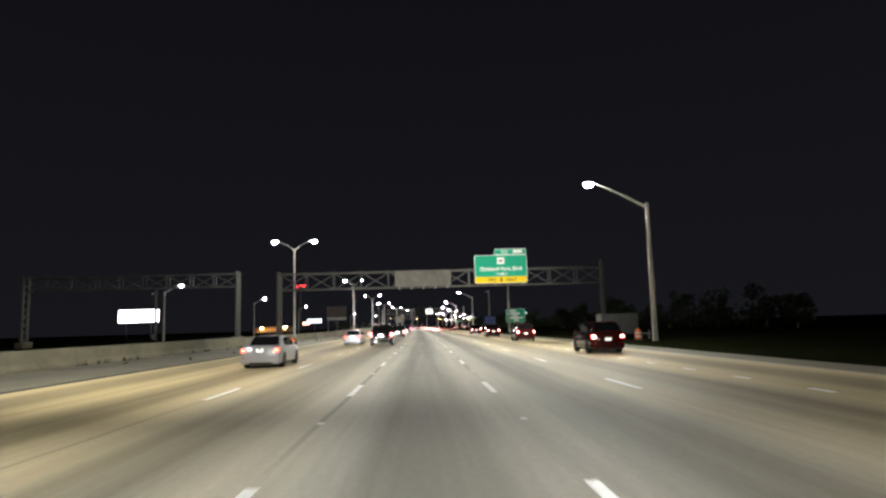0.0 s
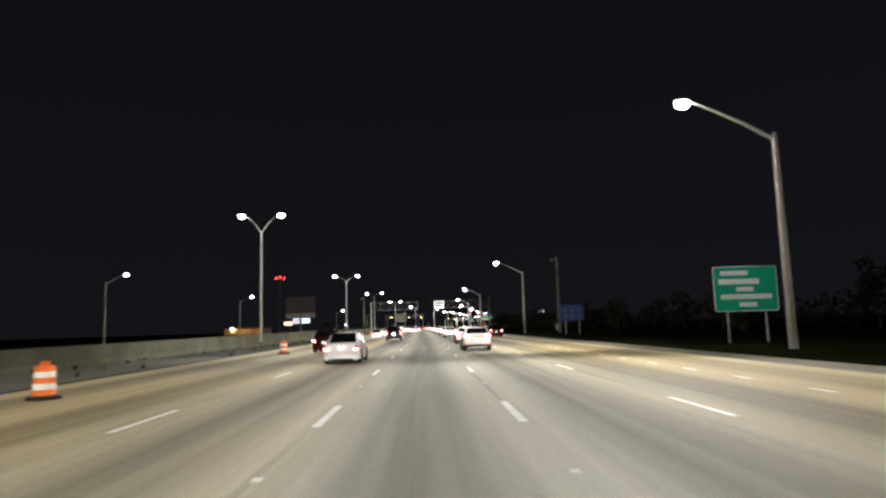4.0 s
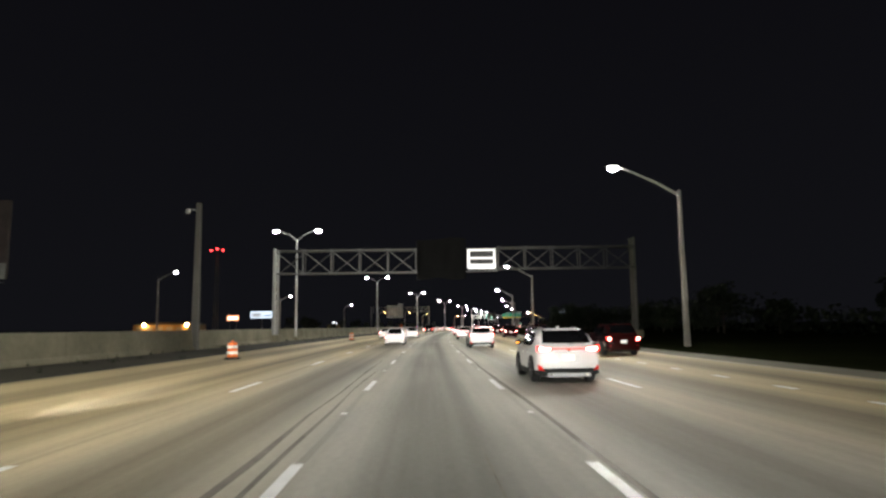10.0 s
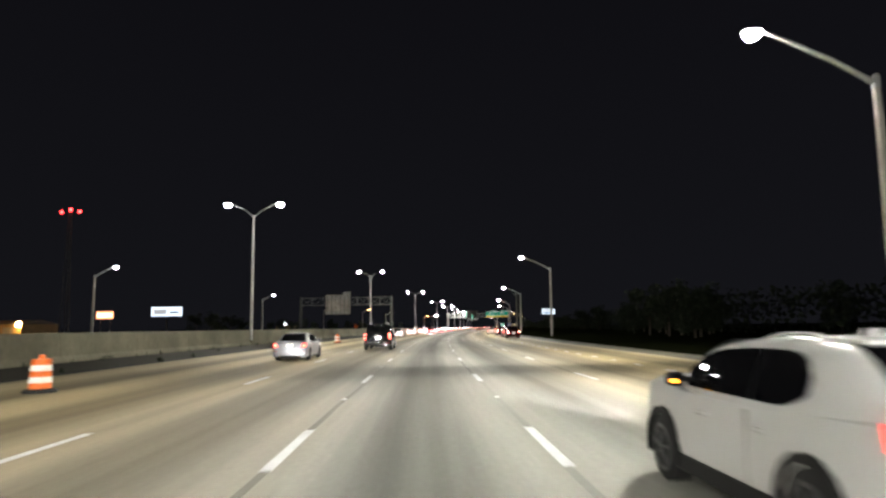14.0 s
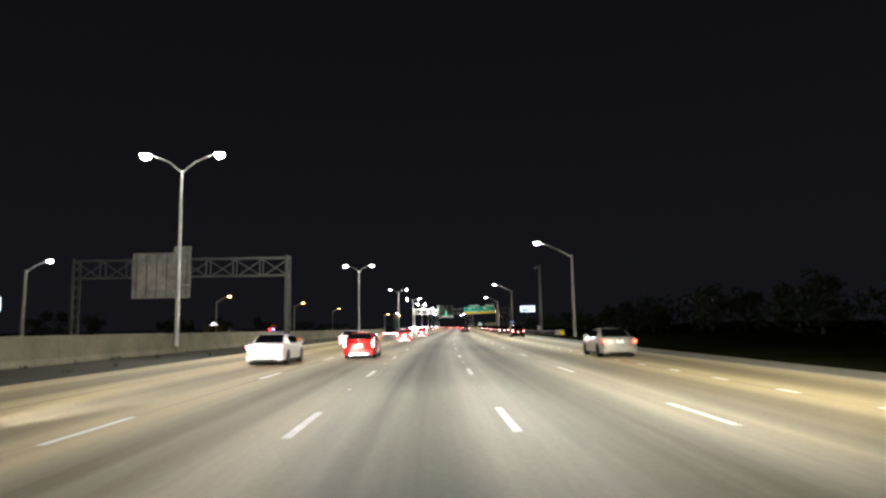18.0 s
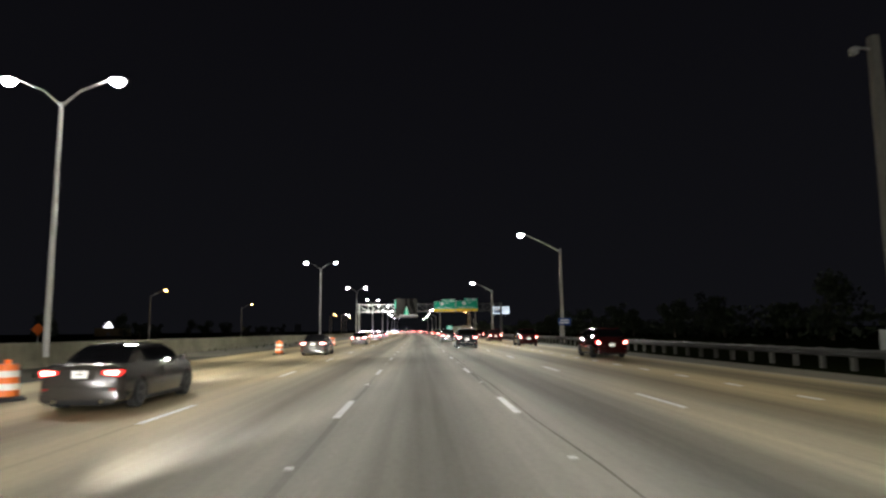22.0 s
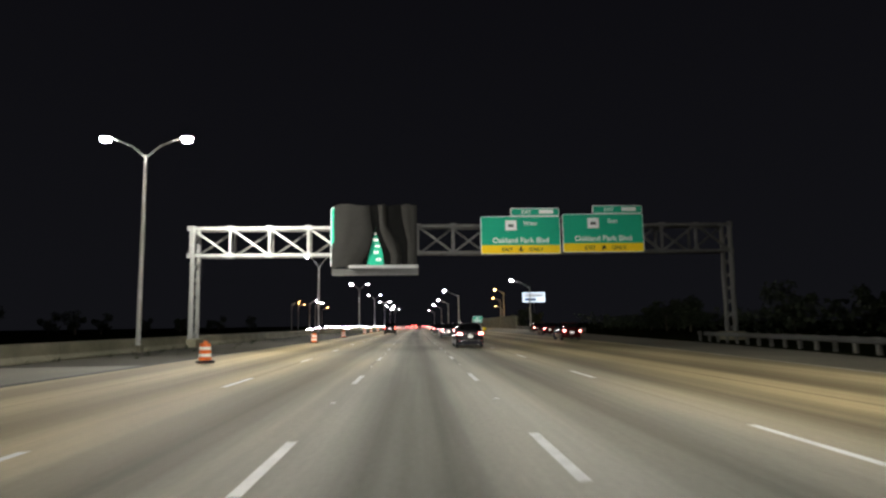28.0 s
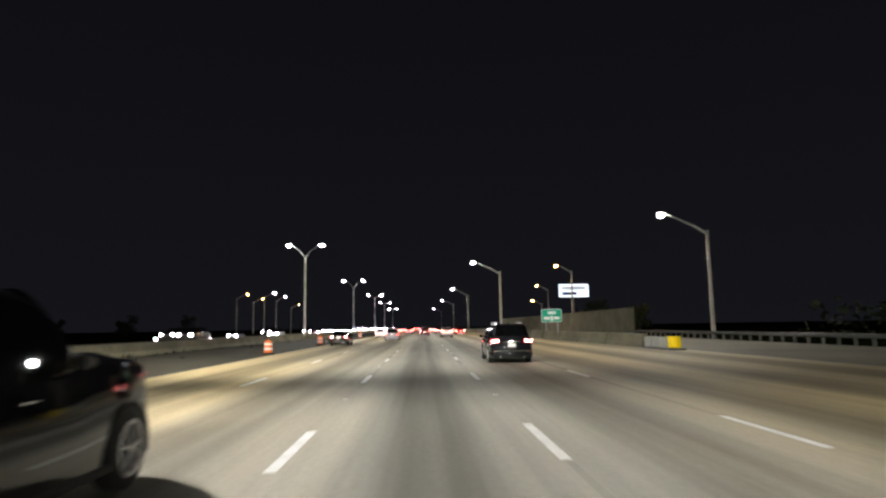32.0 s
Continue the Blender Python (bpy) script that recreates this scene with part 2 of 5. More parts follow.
SODIUM_LENS = mat("lit_sodium_lens", (0.9, 0.7, 0.4), 0.2, emit=(1.0, 0.50, 0.14), power=40)
FLOOD = mat("lit_amber_floodlight", (0.9, 0.7, 0.4), 0.2, emit=(1.0, 0.55, 0.16), power=120)
BEACON = mat("red_beacon", (0.6, 0.02, 0.02), 0.2, emit=(1.0, 0.03, 0.03), power=12)
BLUE_FLASH = mat("blue_beacon", (0.05, 0.05, 0.6), 0.2, emit=(0.12, 0.15, 1.0), power=16)
BOARD_WHITE = mat("lit_white_board", (0.9, 0.9, 0.9), 0.4, emit=(0.95, 0.93, 1.0), power=3.0)
BOARD_BLUE = mat("lit_pale_board", (0.8, 0.85, 0.9), 0.4, emit=(0.72, 0.85, 1.0), power=1.1)
BOARD_ORANGE = mat("lit_orange_board", (0.9, 0.5, 0.3), 0.4, emit=(1.0, 0.36, 0.17), power=2.2)
# emission stands for headlight return on the gantry panel; billboard marks share it
PANEL_WHITE = mat("glow_white_panel", (0.9, 0.9, 0.9), 0.4, emit=(0.92, 0.95, 1.0), power=0.28)
# the plate's emission stands in for small plate lamps, which are not built
PLATE = mat("licence_plate", (0.80, 0.79, 0.76), 0.4, emit=(1, 0.97, 0.9), power=0.5)
BUILDING = mat("warehouse_wall", (0.35, 0.25, 0.13), 0.85, grain=0.2, scale=1, stain=0.3)


def paint(name, colour, rough=0.32, metal=0.0):
    m = mat(name, colour, rough, metal, grain=0.05, scale=3, coat=0.35)
    if max(colour) < 0.05:  # dark lacquer keeps a sharper, weaker gloss
        b = m.node_tree.nodes["Principled BSDF"]
        b.inputs["Roughness"].default_value, b.inputs["Specular IOR Level"].default_value, b.inputs["Coat Weight"].default_value = 0.07, 0.24, 0.22
    return m


PAINTS = {"white": paint("white_car_paint", (0.72, 0.72, 0.71), 0.22), "silver": paint("silver_car_paint", (0.30, 0.31, 0.335), 0.33, 0.5),
          "black": paint("black_car_paint", (0.008, 0.008, 0.0085)), "red": paint("red_car_paint", (0.62, 0.006, 0.005), 0.25),
          "gray": paint("grey_car_paint", (0.055, 0.05, 0.045), 0.22, 0.3), "dark": paint("dark_red_car_paint", (0.03, 0.005, 0.005)),
          "navy": paint("dark_blue_car_paint", (0.014, 0.015, 0.019)), "champagne": paint("champagne_car_paint", (0.42, 0.40, 0.33), 0.35, 0.5)}


# ---- mesh tools ----
class Shape:
    def __init__(self):
        self.v, self.f = [], []

    def add(self, verts, faces):
        k = len(self.v)
        self.v += [tuple(p) for p in verts]
        self.f += [tuple(k + i for i in face) for face in faces]
        return self

    def box(self, x0, x1, y0, y1, z0, z1, bevel=0.0):
        b = min(bevel, (x1 - x0) / 2.01, (y1 - y0) / 2.01, (z1 - z0) / 2.01)
        if b <= 0:
            p = [(x, y, z) for z in (z0, z1) for y in (y0, y1) for x in (x0, x1)]
            return self.add(p, [(0, 2, 3, 1), (4, 5, 7, 6), (0, 1, 5, 4), (2, 6, 7, 3), (0, 4, 6, 2), (1, 3, 7, 5)])
        rings = []
        for z, i in ((z0, b), (z0 + b, 0), (z1 - b, 0), (z1, b)):
            rings.append([(x0 + b + i, y0 + i, z), (x1 - b - i, y0 + i, z), (x1 - i, y0 + b + i, z), (x1 - i, y1 - b - i, z),
                          (x1 - b - i, y1 - i, z), (x0 + b + i, y1 - i, z), (x0 + i, y1 - b - i, z), (x0 + i, y0 + b + i, z)])
        return self.loft(rings)

    def loft(self, rings, caps=True, closed=True):
        n = len(rings[0])
        faces = []
        for k in range(len(rings) - 1):
            for i in range(n if closed else n - 1):
                j = (i + 1) % n
                faces.append((k * n + i, k * n + j, (k + 1) * n + j, (k + 1) * n + i))
        if caps:
            faces.append(tuple(range(n - 1, -1, -1)))
            faces.append(tuple((len(rings) - 1) * n + i for i in range(n)))
        return self.add([p for r in rings for p in r], faces)

    def tube(self, points, radii, n=8):
        points = [Vector(p) for p in points]
        if isinstance(radii, (int, float)):
            radii = [radii] * len(points)
        rings = []
        for k, p in enumerate(points):
            d = (points[min(k + 1, len(points) - 1)] - points[max(k - 1, 0)]).normalized()
            up = Vector((0, 0, 1)) if abs(d.z) < 0.9 else Vector((0, 1, 0))
            a = d.cross(up).normalized()
            b = d.cross(a)
            rings.append([p + (a * math.cos(2 * math.pi * i / n) + b * math.sin(2 * math.pi * i / n)) * radii[k] for i in range(n)])
        return self.loft(rings)

    def bar(self, p, q, w, h):
        """A square bar from p to q."""
        p, q = Vector(p), Vector(q)
        d = (q - p).normalized()
        up = Vector((0, 0, 1)) if abs(d.z) < 0.95 else Vector((0, 1, 0))
        a = d.cross(up).normalized() * w / 2
        b = a.cross(d).normalized() * h / 2
        return self.loft([[c - a - b, c + a - b, c + a + b, c - a + b] for c in (p, q)])

    def mesh(self, name, material, smooth=False):
        me = bpy.data.meshes.new(name)
        me.from_pydata([tuple(p) for p in self.v], [], self.f)
        me.materials.append(material)
        bm = bmesh.new()
        bm.from_mesh(me)
        bmesh.ops.recalc_face_normals(bm, faces=bm.faces)
        bm.to_mesh(me)
        bm.free()
        if smooth:
            me.shade_smooth()
            me.set_sharp_from_angle(angle=radians(38))
        return me


def part(name, shape, material, parent=None, label="", smooth=False):
    ob = new(name, shape.mesh(name, material, smooth) if isinstance(shape, Shape) else shape)
    if parent:
        ob.parent = parent
    if label:
        ob["label"] = label
    return ob


def thing(name, m, label, category, group="", kind=""):
    ob = new(name)
    ob.empty_display_size = 0.2
    ob.matrix_world = m
    return tagged(ob, label, category, group, kind)


def lettering(name, text, size, x, y, z, material, parent):
    """Upright letters facing -y, centred at x, resting on z; each letter is a part."""
    cu = bpy.data.curves.new(name, "FONT")
    cu.body, cu.size, cu.align_x, cu.extrude, cu.offset = text, size, "CENTER", 0.004, size * 0.014
    tmp = bpy.data.objects.new(name, cu)
    scene.collection.objects.link(tmp)
    me = bpy.data.meshes.new_from_object(tmp.evaluated_get(bpy.context.evaluated_depsgraph_get()))
    bpy.data.objects.remove(tmp)
    me.transform(pose(0, 0, 0, 90))
    bm = bmesh.new()
    bm.from_mesh(me)
    bmesh.ops.remove_doubles(bm, verts=bm.verts, dist=0.0005)
    left = set(bm.faces)
    while left:
        stack, island = [left.pop()], []
        while stack:
            f = stack.pop()
            island.append(f)
            for e in f.edges:
                for g in e.link_faces:
                    if g in left:
                        left.discard(g)
                        stack.append(g)
        ids = {}
        faces = [tuple(ids.setdefault(v, len(ids)) for v in f.verts) for f in island]
        letter = bpy.data.meshes.new(name)
        letter.from_pydata([tuple(v.co) for v in ids], [], faces)
        letter.materials.append(material)
        ob = new(name, letter)
        ob.parent = parent
        ob.location = (x, y, z)
    bm.free()
    bpy.data.meshes.remove(me)


def on_road(s, off, z=0.0, spin=0.0):
    p = at(s, off, z)
    return pose(p.x, p.y, p.z, 0, 0, turn(s) + spin)


# ---- ground and carriageways ----
def strip(name, s0, s1, left, right, z, material, label, category, step=6.0, kind="structure", columns=6):
    """A pavement sheet along the road between two offsets (numbers or functions of s)."""
    n = int((s1 - s0) / step)
    me = bpy.data.meshes.new(name)
    verts, faces, uvs = [], [], []
    for k in range(n + 1):
        s = s0 + (s1 - s0) * k / n
        a, b = left(s) if callable(left) else left, right(s) if callable(right) else right
        for i in range(columns + 1):
            o = a + (b - a) * i / columns
            verts.append(at(s, o, z(s, o) if callable(z) else z))
            uvs.append((o, s))
    w = columns + 1
    for k in range(n):
        for i in range(columns):
            faces.append((k * w + i, k * w + i + 1, (k + 1) * w + i + 1, (k + 1) * w + i))
    me.from_pydata(verts, [], faces)
    layer = me.uv_layers.new(name="UVMap")
    for loop in me.loops:
        layer.data[loop.index].uv = uvs[loop.vertex_index]
    me.materials.append(material)
    me.update()
    return tagged(new(name, me), label, category, kind=kind)


def ramp_value(s, *pairs):
    for (a, x), (b, y) in zip(pairs, pairs[1:]):
        if s <= b:
            return x + (y - x) * max(0.0, (s - a) / (b - a))
    return pairs[-1][1]


def road_right(s):
    return ramp_value(s, (-60, 12.8), (735, 12.8), (800, 16.5), (900, 16.8), (960, 14.0), (1700, 13.0))


def road_left(s):
    return ramp_value(s, (-60, -12.4), (115, -12.7), (190, -14.2), (255, -14.9), (300, -13.7), (370, -14.2), (455, -13.2), (520, -13.2), (580, -13.6), (640, -14.0), (705, -14.1), (800, -11.2), (840, -9.8), (1000, -10.0), (1700, -10.0))


def shoulder_right(s):
    return ramp_value(s, (-60, 14.6), (735, 14.8), (790, 22.0), (860, 27.5), (960, 31.0), (1100, 38.0), (1700, 40.0))


me = bpy.data.meshes.new("ground")
gn, gs = 60, 7000.0
me.from_pydata([((i / gn - 0.5) * gs, (j / gn - 0.5) * gs + 500, -0.06) for j in range(gn + 1) for i in range(gn + 1)], [],
               [(j * (gn + 1) + i, j * (gn + 1) + i + 1, (j + 1) * (gn + 1) + i + 1, (j + 1) * (gn + 1) + i) for j in range(gn) for i in range(gn)])
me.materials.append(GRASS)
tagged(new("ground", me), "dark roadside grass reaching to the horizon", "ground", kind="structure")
road = strip("road", -60, 1700, road_left, road_right, 0.0, ROAD, "worn pale concrete motorway lanes with dark tyre streaks", "road", columns=12)
for s0, s1, surface, words in ((-60, 150, GRITTY, "dusty paved strip"), (150, 636, SHOULDER, "dark weedy dirt strip"), (636, 780, GRITTY, "dusty paved strip"), (780, 1700, SHOULDER, "dark weedy dirt strip")):
    strip("median_strip", s0, s1, -19.35, lambda q: road_left(q) - 0.5, -0.004, surface, words + " between the lanes and the median barrier", "shoulder", columns=3)
strip("gutter", -60, 1700, lambda q: road_left(q) - 0.5, road_left, -0.012, GUTTER, "dark dirty gutter along the lanes' left edge", "gutter", columns=1)
strip("right_shoulder", -60, 1700, road_right, shoulder_right, -0.004, SANDY, "dusty asphalt outer shoulder and exit ramp", "shoulder", columns=4)
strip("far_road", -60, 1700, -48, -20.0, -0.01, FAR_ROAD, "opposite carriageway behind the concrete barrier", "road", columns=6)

# sealed cracks and dark wheel streaks along the slabs
for s0, s1, off, width in ((205, 300, -2.45, 0.11), (212, 292, -2.12, 0.07), (240, 276, 0.55, 0.06), (200, 318, 2.0, 0.10), (83, 112, -0.05, 0.06), (676, 702, 0.82, 0.06),
                           (674, 700, 1.15, 0.08), (800, 838, 1.66, 0.07), (588, 640, 2.0, 0.06)):
    rnd = random.Random(int(s0))
    n = max(4, int((s1 - s0) / 4))
    rows = []
    for k in range(n + 1):
        q = s0 + (s1 - s0) * k / n
        wob, w = rnd.uniform(-0.05, 0.05), width * (0.5 if 0 < k < n else 0.1) * rnd.uniform(0.5, 1.2)
        rows += [at(q, off + wob - w, 0.003), at(q, off + wob + w, 0.003)]
    part("tar_seam", Shape().add(rows, [(2 * k, 2 * k + 1, 2 * k + 3, 2 * k + 2) for k in range(n)]), TAR, road, "dark sealed crack")

# lane markings
DASHES = [k * 12.192 for k in range(-1, 8)] + [95.2, 105.6] + [117.1 + 12.192 * k for k in range(5)] + \
         [188.05 + 12.192 * k for k in range(44)] + [721.2, 732.8, 745.0, 757.1, 769.3] + [781.4 + 12.192 * k for k in range(10)]


def marking(s, off, length, width=0.12):
    return [at(s + a * length / 2, off + b * width / 2, 0.005) for a, b in ((-1, -1), (-1, 1), (1, 1), (1, -1))]


for line in (-5.4, -1.8, 1.8, 5.4):
    for s in DASHES:
        if s == 7 * 12.192:  # one crooked pair where the lines were laid anew
            s, line = 86.8, {-1.8: -1.6, 1.8: 2.3}.get(line, line)
        part("lane_dash", Shape().add(marking(s, {2.3: 1.8, -1.6: -1.8}.get(line, line) if s != 86.8 else line, 3.05, 0.16), [(0, 1, 2, 3)]), PAINT, road)
rest, studs, edges = Shape(), Shape(), Shape()
for k in range(58):
    for line in (-5.4, -1.8, 1.8, 5.4):
        rest.add(marking(903.4 + 12.192 * k, line, 3.05, 0.14), [(0, 1, 2, 3)])
s = -20.0
while s < 1500:
    if s < 735 or s > 960:
        rest.add(marking(s, 9.0, 0.95 if s < 735 else 3.05, 0.18), [(0, 1, 2, 3)])
    s += 3.66 if s < 735 else 12.192
s = -40.0
while s < 1500:  # edge line
    r0, r1 = road_right(s) - 0.2, road_right(s + 10) - 0.2
    edges.add([at(s, r0 - 0.15, 0.005), at(s, r0, 0.005), at(s + 10, r1, 0.005), at(s + 10, r1 - 0.15, 0.005)], [(0, 1, 2, 3)])
    s += 10
tagged(part("edge_line", edges, FADED), "worn pale edge line along the outer shoulder", "road marking", kind="stuff")
tagged(part("road_markings", rest, PAINT), "white dotted lane line and far lane dashes", "road marking", kind="stuff")
for s in DASHES:
    for line in (-1.8, 1.8):
        p = at(s + 6.1, line)
        studs.box(p.x - 0.06, p.x + 0.06, p.y - 0.06, p.y + 0.06, 0.0, 0.018, 0.015)
tagged(part("road_studs", studs, WHITE), "small raised white reflective studs between the lane dashes", "road stud", kind="stuff")


# ---- concrete barrier ----
def barrier_height(s):
    return ramp_value(s, (-60, 1.0), (110, 1.05), (230, 1.62), (480, 1.58), (530, 1.5), (600, 1.3), (700, 1.08), (850, 0.88), (1700, 0.9))


def barrier_piece(s0, s1, off, h0, h1, face=1):
    """A safety-shaped concrete piece whose sloped foot faces the lanes."""
    rings = []
    for s, h in ((s0, h0), (s1, h1)):
        prof = [(-0.34, 0), (0.30, 0), (0.30, 0.08), (0.10, 0.34), (0.02, h - 0.03), (-0.01, h), (-0.20, h), (-0.23, h - 0.03), (-0.34, 0.3)]
        rings.append([at(s, off + face * x, z) for x, z in prof])
    return Shape().loft(rings)


def barrier(name, s0, s1, off, label, length=9.0, height=barrier_height, face=1):
    root = thing(name, Matrix.Identity(4), label, "barrier", kind="structure")
    s = s0
    while s < s1:
        e = min(s + length, s1)
        o0, o1 = (off(s), off(e)) if callable(off) else (off, off)
        part("barrier_piece", barrier_piece(s, e - 0.02, (o0 + o1) / 2, height(s), height(e), face), CONCRETE, root)
        s = e
    return root


barrier("median_barrier", -50, 1500, -19.6, "weathered pale concrete median barrier, stained along its foot")
barrier("gore_barrier", 901, 1150, lambda s: ramp_value(s, (901, 15.9), (960, 14.9), (1150, 14.2)),
        "low pale concrete barrier beside the exit", height=lambda s: 0.95, face=-1)


rnd = random.Random(77)
weeds = Shape()
s = 30.0
while s < 1010:
    o = -19.22 + rnd.choice((rnd.uniform(0, 0.3), rnd.uniform(0, 5.0)))
    for _ in range(rnd.randint(4, 8)):
        p, a, h = at(s + rnd.uniform(-0.25, 0.25), o + rnd.uniform(-0.08, 0.14)), rnd.uniform(0, 6.28), rnd.uniform(0.10, 0.34)
        dx, dy = 0.03 * math.cos(a), 0.03 * math.sin(a)
        weeds.add([(p.x - dx, p.y - dy, 0), (p.x + dx, p.y + dy, 0), (p.x + rnd.uniform(-0.14, 0.14), p.y + rnd.uniform(-0.14, 0.14), h)], [(0, 1, 2)])
    s += rnd.choice((0.5, 0.8, 1.3, 2.4, 4.0))
tagged(part("weeds", weeds, LEAF), "sparse weeds and grass tufts in the dirt before the barrier", "weeds", kind="stuff")


# ---- lamps ----
def lamp_head(root, x, z, lens, lit=True, side=-1):
    """A cobra-head luminaire reaching out from the arm's end at x, z."""
    a = Shape()
    a.loft([[(x + dx, w * c, z + h * d) for c, d in ((-1, -0.5), (1, -0.5), (1, 0.3), (0.5, 1), (-0.5, 1), (-1, 0.3))]
            for dx, w, h in ((0.35, 0.06, 0.06), (0.15, 0.15, 0.10), (-0.35, 0.19, 0.12), (-0.55, 0.08, 0.05))] if side < 0 else
           [[(x - dx, w * c, z + h * d) for c, d in ((-1, -0.5), (1, -0.5), (1, 0.3), (0.5, 1), (-0.5, 1), (-1, 0.3))]
            for dx, w, h in ((0.35, 0.06, 0.06), (0.15, 0.15, 0.10), (-0.35, 0.19, 0.12), (-0.55, 0.08, 0.05))])
    head = part("lamp_head", a, POLE, root)
    b = Shape()
    rings = []
    for k in range(5):
        t = k / 4 * math.pi / 2
        rings.append([(x + side * 0.1 + 0.40 * math.cos(t) * math.cos(u * math.pi / 5), 0.36 * math.cos(t) * math.sin(u * math.pi / 5), z - 0.04 - 0.34 * math.sin(t))
                      for u in range(10)])
    b.loft(rings)
    part("lens", b, lens, head, "glowing lens" if lit else "")
    return head


def single_lamp(s, off, arm, z_top, z_head, lens=LED_LENS, side=-1, label="tall tapered concrete street lamp with one lit white head", group="roadside lamps"):
    root = thing("street_lamp", on_road(s, off), label, "street lamp", group)
    def octagon(w, z):
        c = w * 0.72
        return [(x, y, z) for x, y in ((w, c), (c, w), (-c, w), (-w, c), (-w, -c), (-c, -w), (c, -w), (w, -c))]
    part("pole", Shape().loft([octagon(0.20, -0.1), octagon(0.165, z_top * 0.5), octagon(0.125, z_top)]), CAST, root)
    h = z_head - z_top
    part("collar", Shape().loft([octagon(0.145, z_top - 0.55), octagon(0.145, z_top - 0.05)]), STEEL, root, "steel clamp band")
    part("cap", Shape().loft([octagon(0.115, z_top), octagon(0.07, z_top + 0.07)]), STEEL, root)
    part("arm", Shape().tube([(side * 0.12, 0, z_top - 0.30), (side * arm * 0.35, 0, z_top - 0.30 + (h + 0.30) * 0.42), (side * arm * 0.7, 0, z_top - 0.30 + (h + 0.30) * 0.78), (side * (arm - 0.3), 0, z_head)],
                             [0.115, 0.10, 0.08, 0.055], 8), POLE, root, smooth=True)
    lamp_head(root, side * arm, z_head, lens, side=side)
    return root


def double_lamp(s, off, reach, z_head, z_top, label="tall aluminium twin-arm street lamp behind the barrier, both heads lit"):
    root = thing("twin_street_lamp", on_road(s, off), label, "street lamp", "median lamps")
    part("pole", Shape().tube([(0, 0, 0.5), (0, 0, z_top * 0.5), (0, 0, z_top)], [0.17, 0.14, 0.10], 10), POLE, root, smooth=True)
    part("base", Shape().box(-0.28, 0.28, -0.28, 0.28, -0.05, 0.5, 0.04), CONCRETE, root)
    for k in (-1, 1):
        part("arm", Shape().tube([(0, 0, z_top - 0.2), (k * reach * 0.35, 0, z_top + (z_head - z_top) * 0.5), (k * (reach - 0.3), 0, z_head)], [0.07, 0.055, 0.04], 8), POLE, root, smooth=True)
        lamp_head(root, k * reach, z_head, LED_LENS, side=k)
    return root


def throw(s, off, z, watts, colour=LED):
    """A cut-off luminaire's light: a beam each way along the road and a weaker pool below."""
    p, side = at(s, off, z - 0.45), -1 if off > 0 else 1
    for k in (-1, 1):
        spot("lamp_light", p, at(s + k * 29.0, off - 22.0 if off > 0 else off + 18.0, 0), watts, colour, 108, 1.0, 0.7)
    spot("lamp_pool", p, at(s, off + 3.0 * side, 0), watts * 0.03, colour, 96, 1.0, 0.4)


for s, off in ((-38, 19.4), (49.9, 19.8), (139.4, 19.8), (229.0, 19.6), (315.9, 19.2), (398.9, 18.8), (485.7, 19.3), (572.9, 19.3),
               (666.9, 18.1), (751.5, 19.2), (923.1, 31.7), (975.8, 14.6)):
    single_lamp(s, off, 4.93, 11.8, 13.7)
    throw(s, off - 4.93, 13.7, LAMP_W * (0.38 if s > 900 else 0.4 if s > 740 else 1.0))
for s, off, reach, zt in ((6.5, -19.4, 2.85, 14.1), (93.3, -19.4, 2.95, 14.1), (178.8, -18.9, 2.24, 13.4), (269.4, -19.2, 2.88, 14.1), (356.3, -19.3, 2.9, 14.1),
                          (444.1, -19.5, 2.82, 14.1), (531.7, -19.4, 2.8, 14.1), (624.3, -19.5, 2.79, 14.1), (718.8, -19.7, 2.86, 14.1), (796.7, -19.4, 2.8, 14.1),
                          (878.3, -19.0, 2.28, 13.3), (964.1, -19.3, 2.6, 13.4), (1045.4, -20.0, 2.7, 13.4)):
    double_lamp(s, off, reach, 15.4, zt)
    throw(s, off + reach, 15.4, MEDIAN_W * (1.75 if 850 < s < 900 else 1.4 if 780 < s < 850 else 1.0))
for s in (1130, 1215, 1340):
    double_lamp(s, -19.5, 2.7, 15.4, 14.0)
for s, off in ((1062, 14.8), (1150, 15), (1290, 15)):
    single_lamp(s, off, 4.93, 11.8, 13.7)
for s, off, z in ((141.2, -58.5, 12.6), (220.4, -57.8, 12.9), (309, -58, 13), (397.8, -58.2, 13.6), (487.4, -60.5, 12.8), (584.0, -64.0, 12.7)):
    single_lamp(s, off, 3.6, z - 1.4, z, side=1, group="far side lamps", label="street lamp with one lit head across the opposite carriageway")
for s, off, z in ((669.4, -66.8, 11.2), (758.0, -67.2, 12.4), (845, -67, 12.4), (1098, -67, 14.5), (1134, -70, 14.5), (1103, -58.5, 15.2), (1124, -58.7, 14.7), (1170, -61.5, 13.2)):
    single_lamp(s, off, 3.6, z - 1.4, z, SODIUM_LENS if s not in (1103, 1124) else LED_LENS, 1, "street lamp with one lit amber head across the opposite carriageway", "far side lamps")
for s, off, z in ((998.1, 34.0, 15.2), (1054.9, 40.0, 14.2), (1101.4, 47.0, 11.4)):
    single_lamp(s, off, 3.4, z - 1.4, z, SODIUM_LENS, -1, "street lamp with one lit amber head above the exit ramp", "ramp lamps")
spot("ramp_lamp_light", at(998, 30.6, 14.8), at(985, 33, 0), 9000, SODIUM, 150, 0.7)


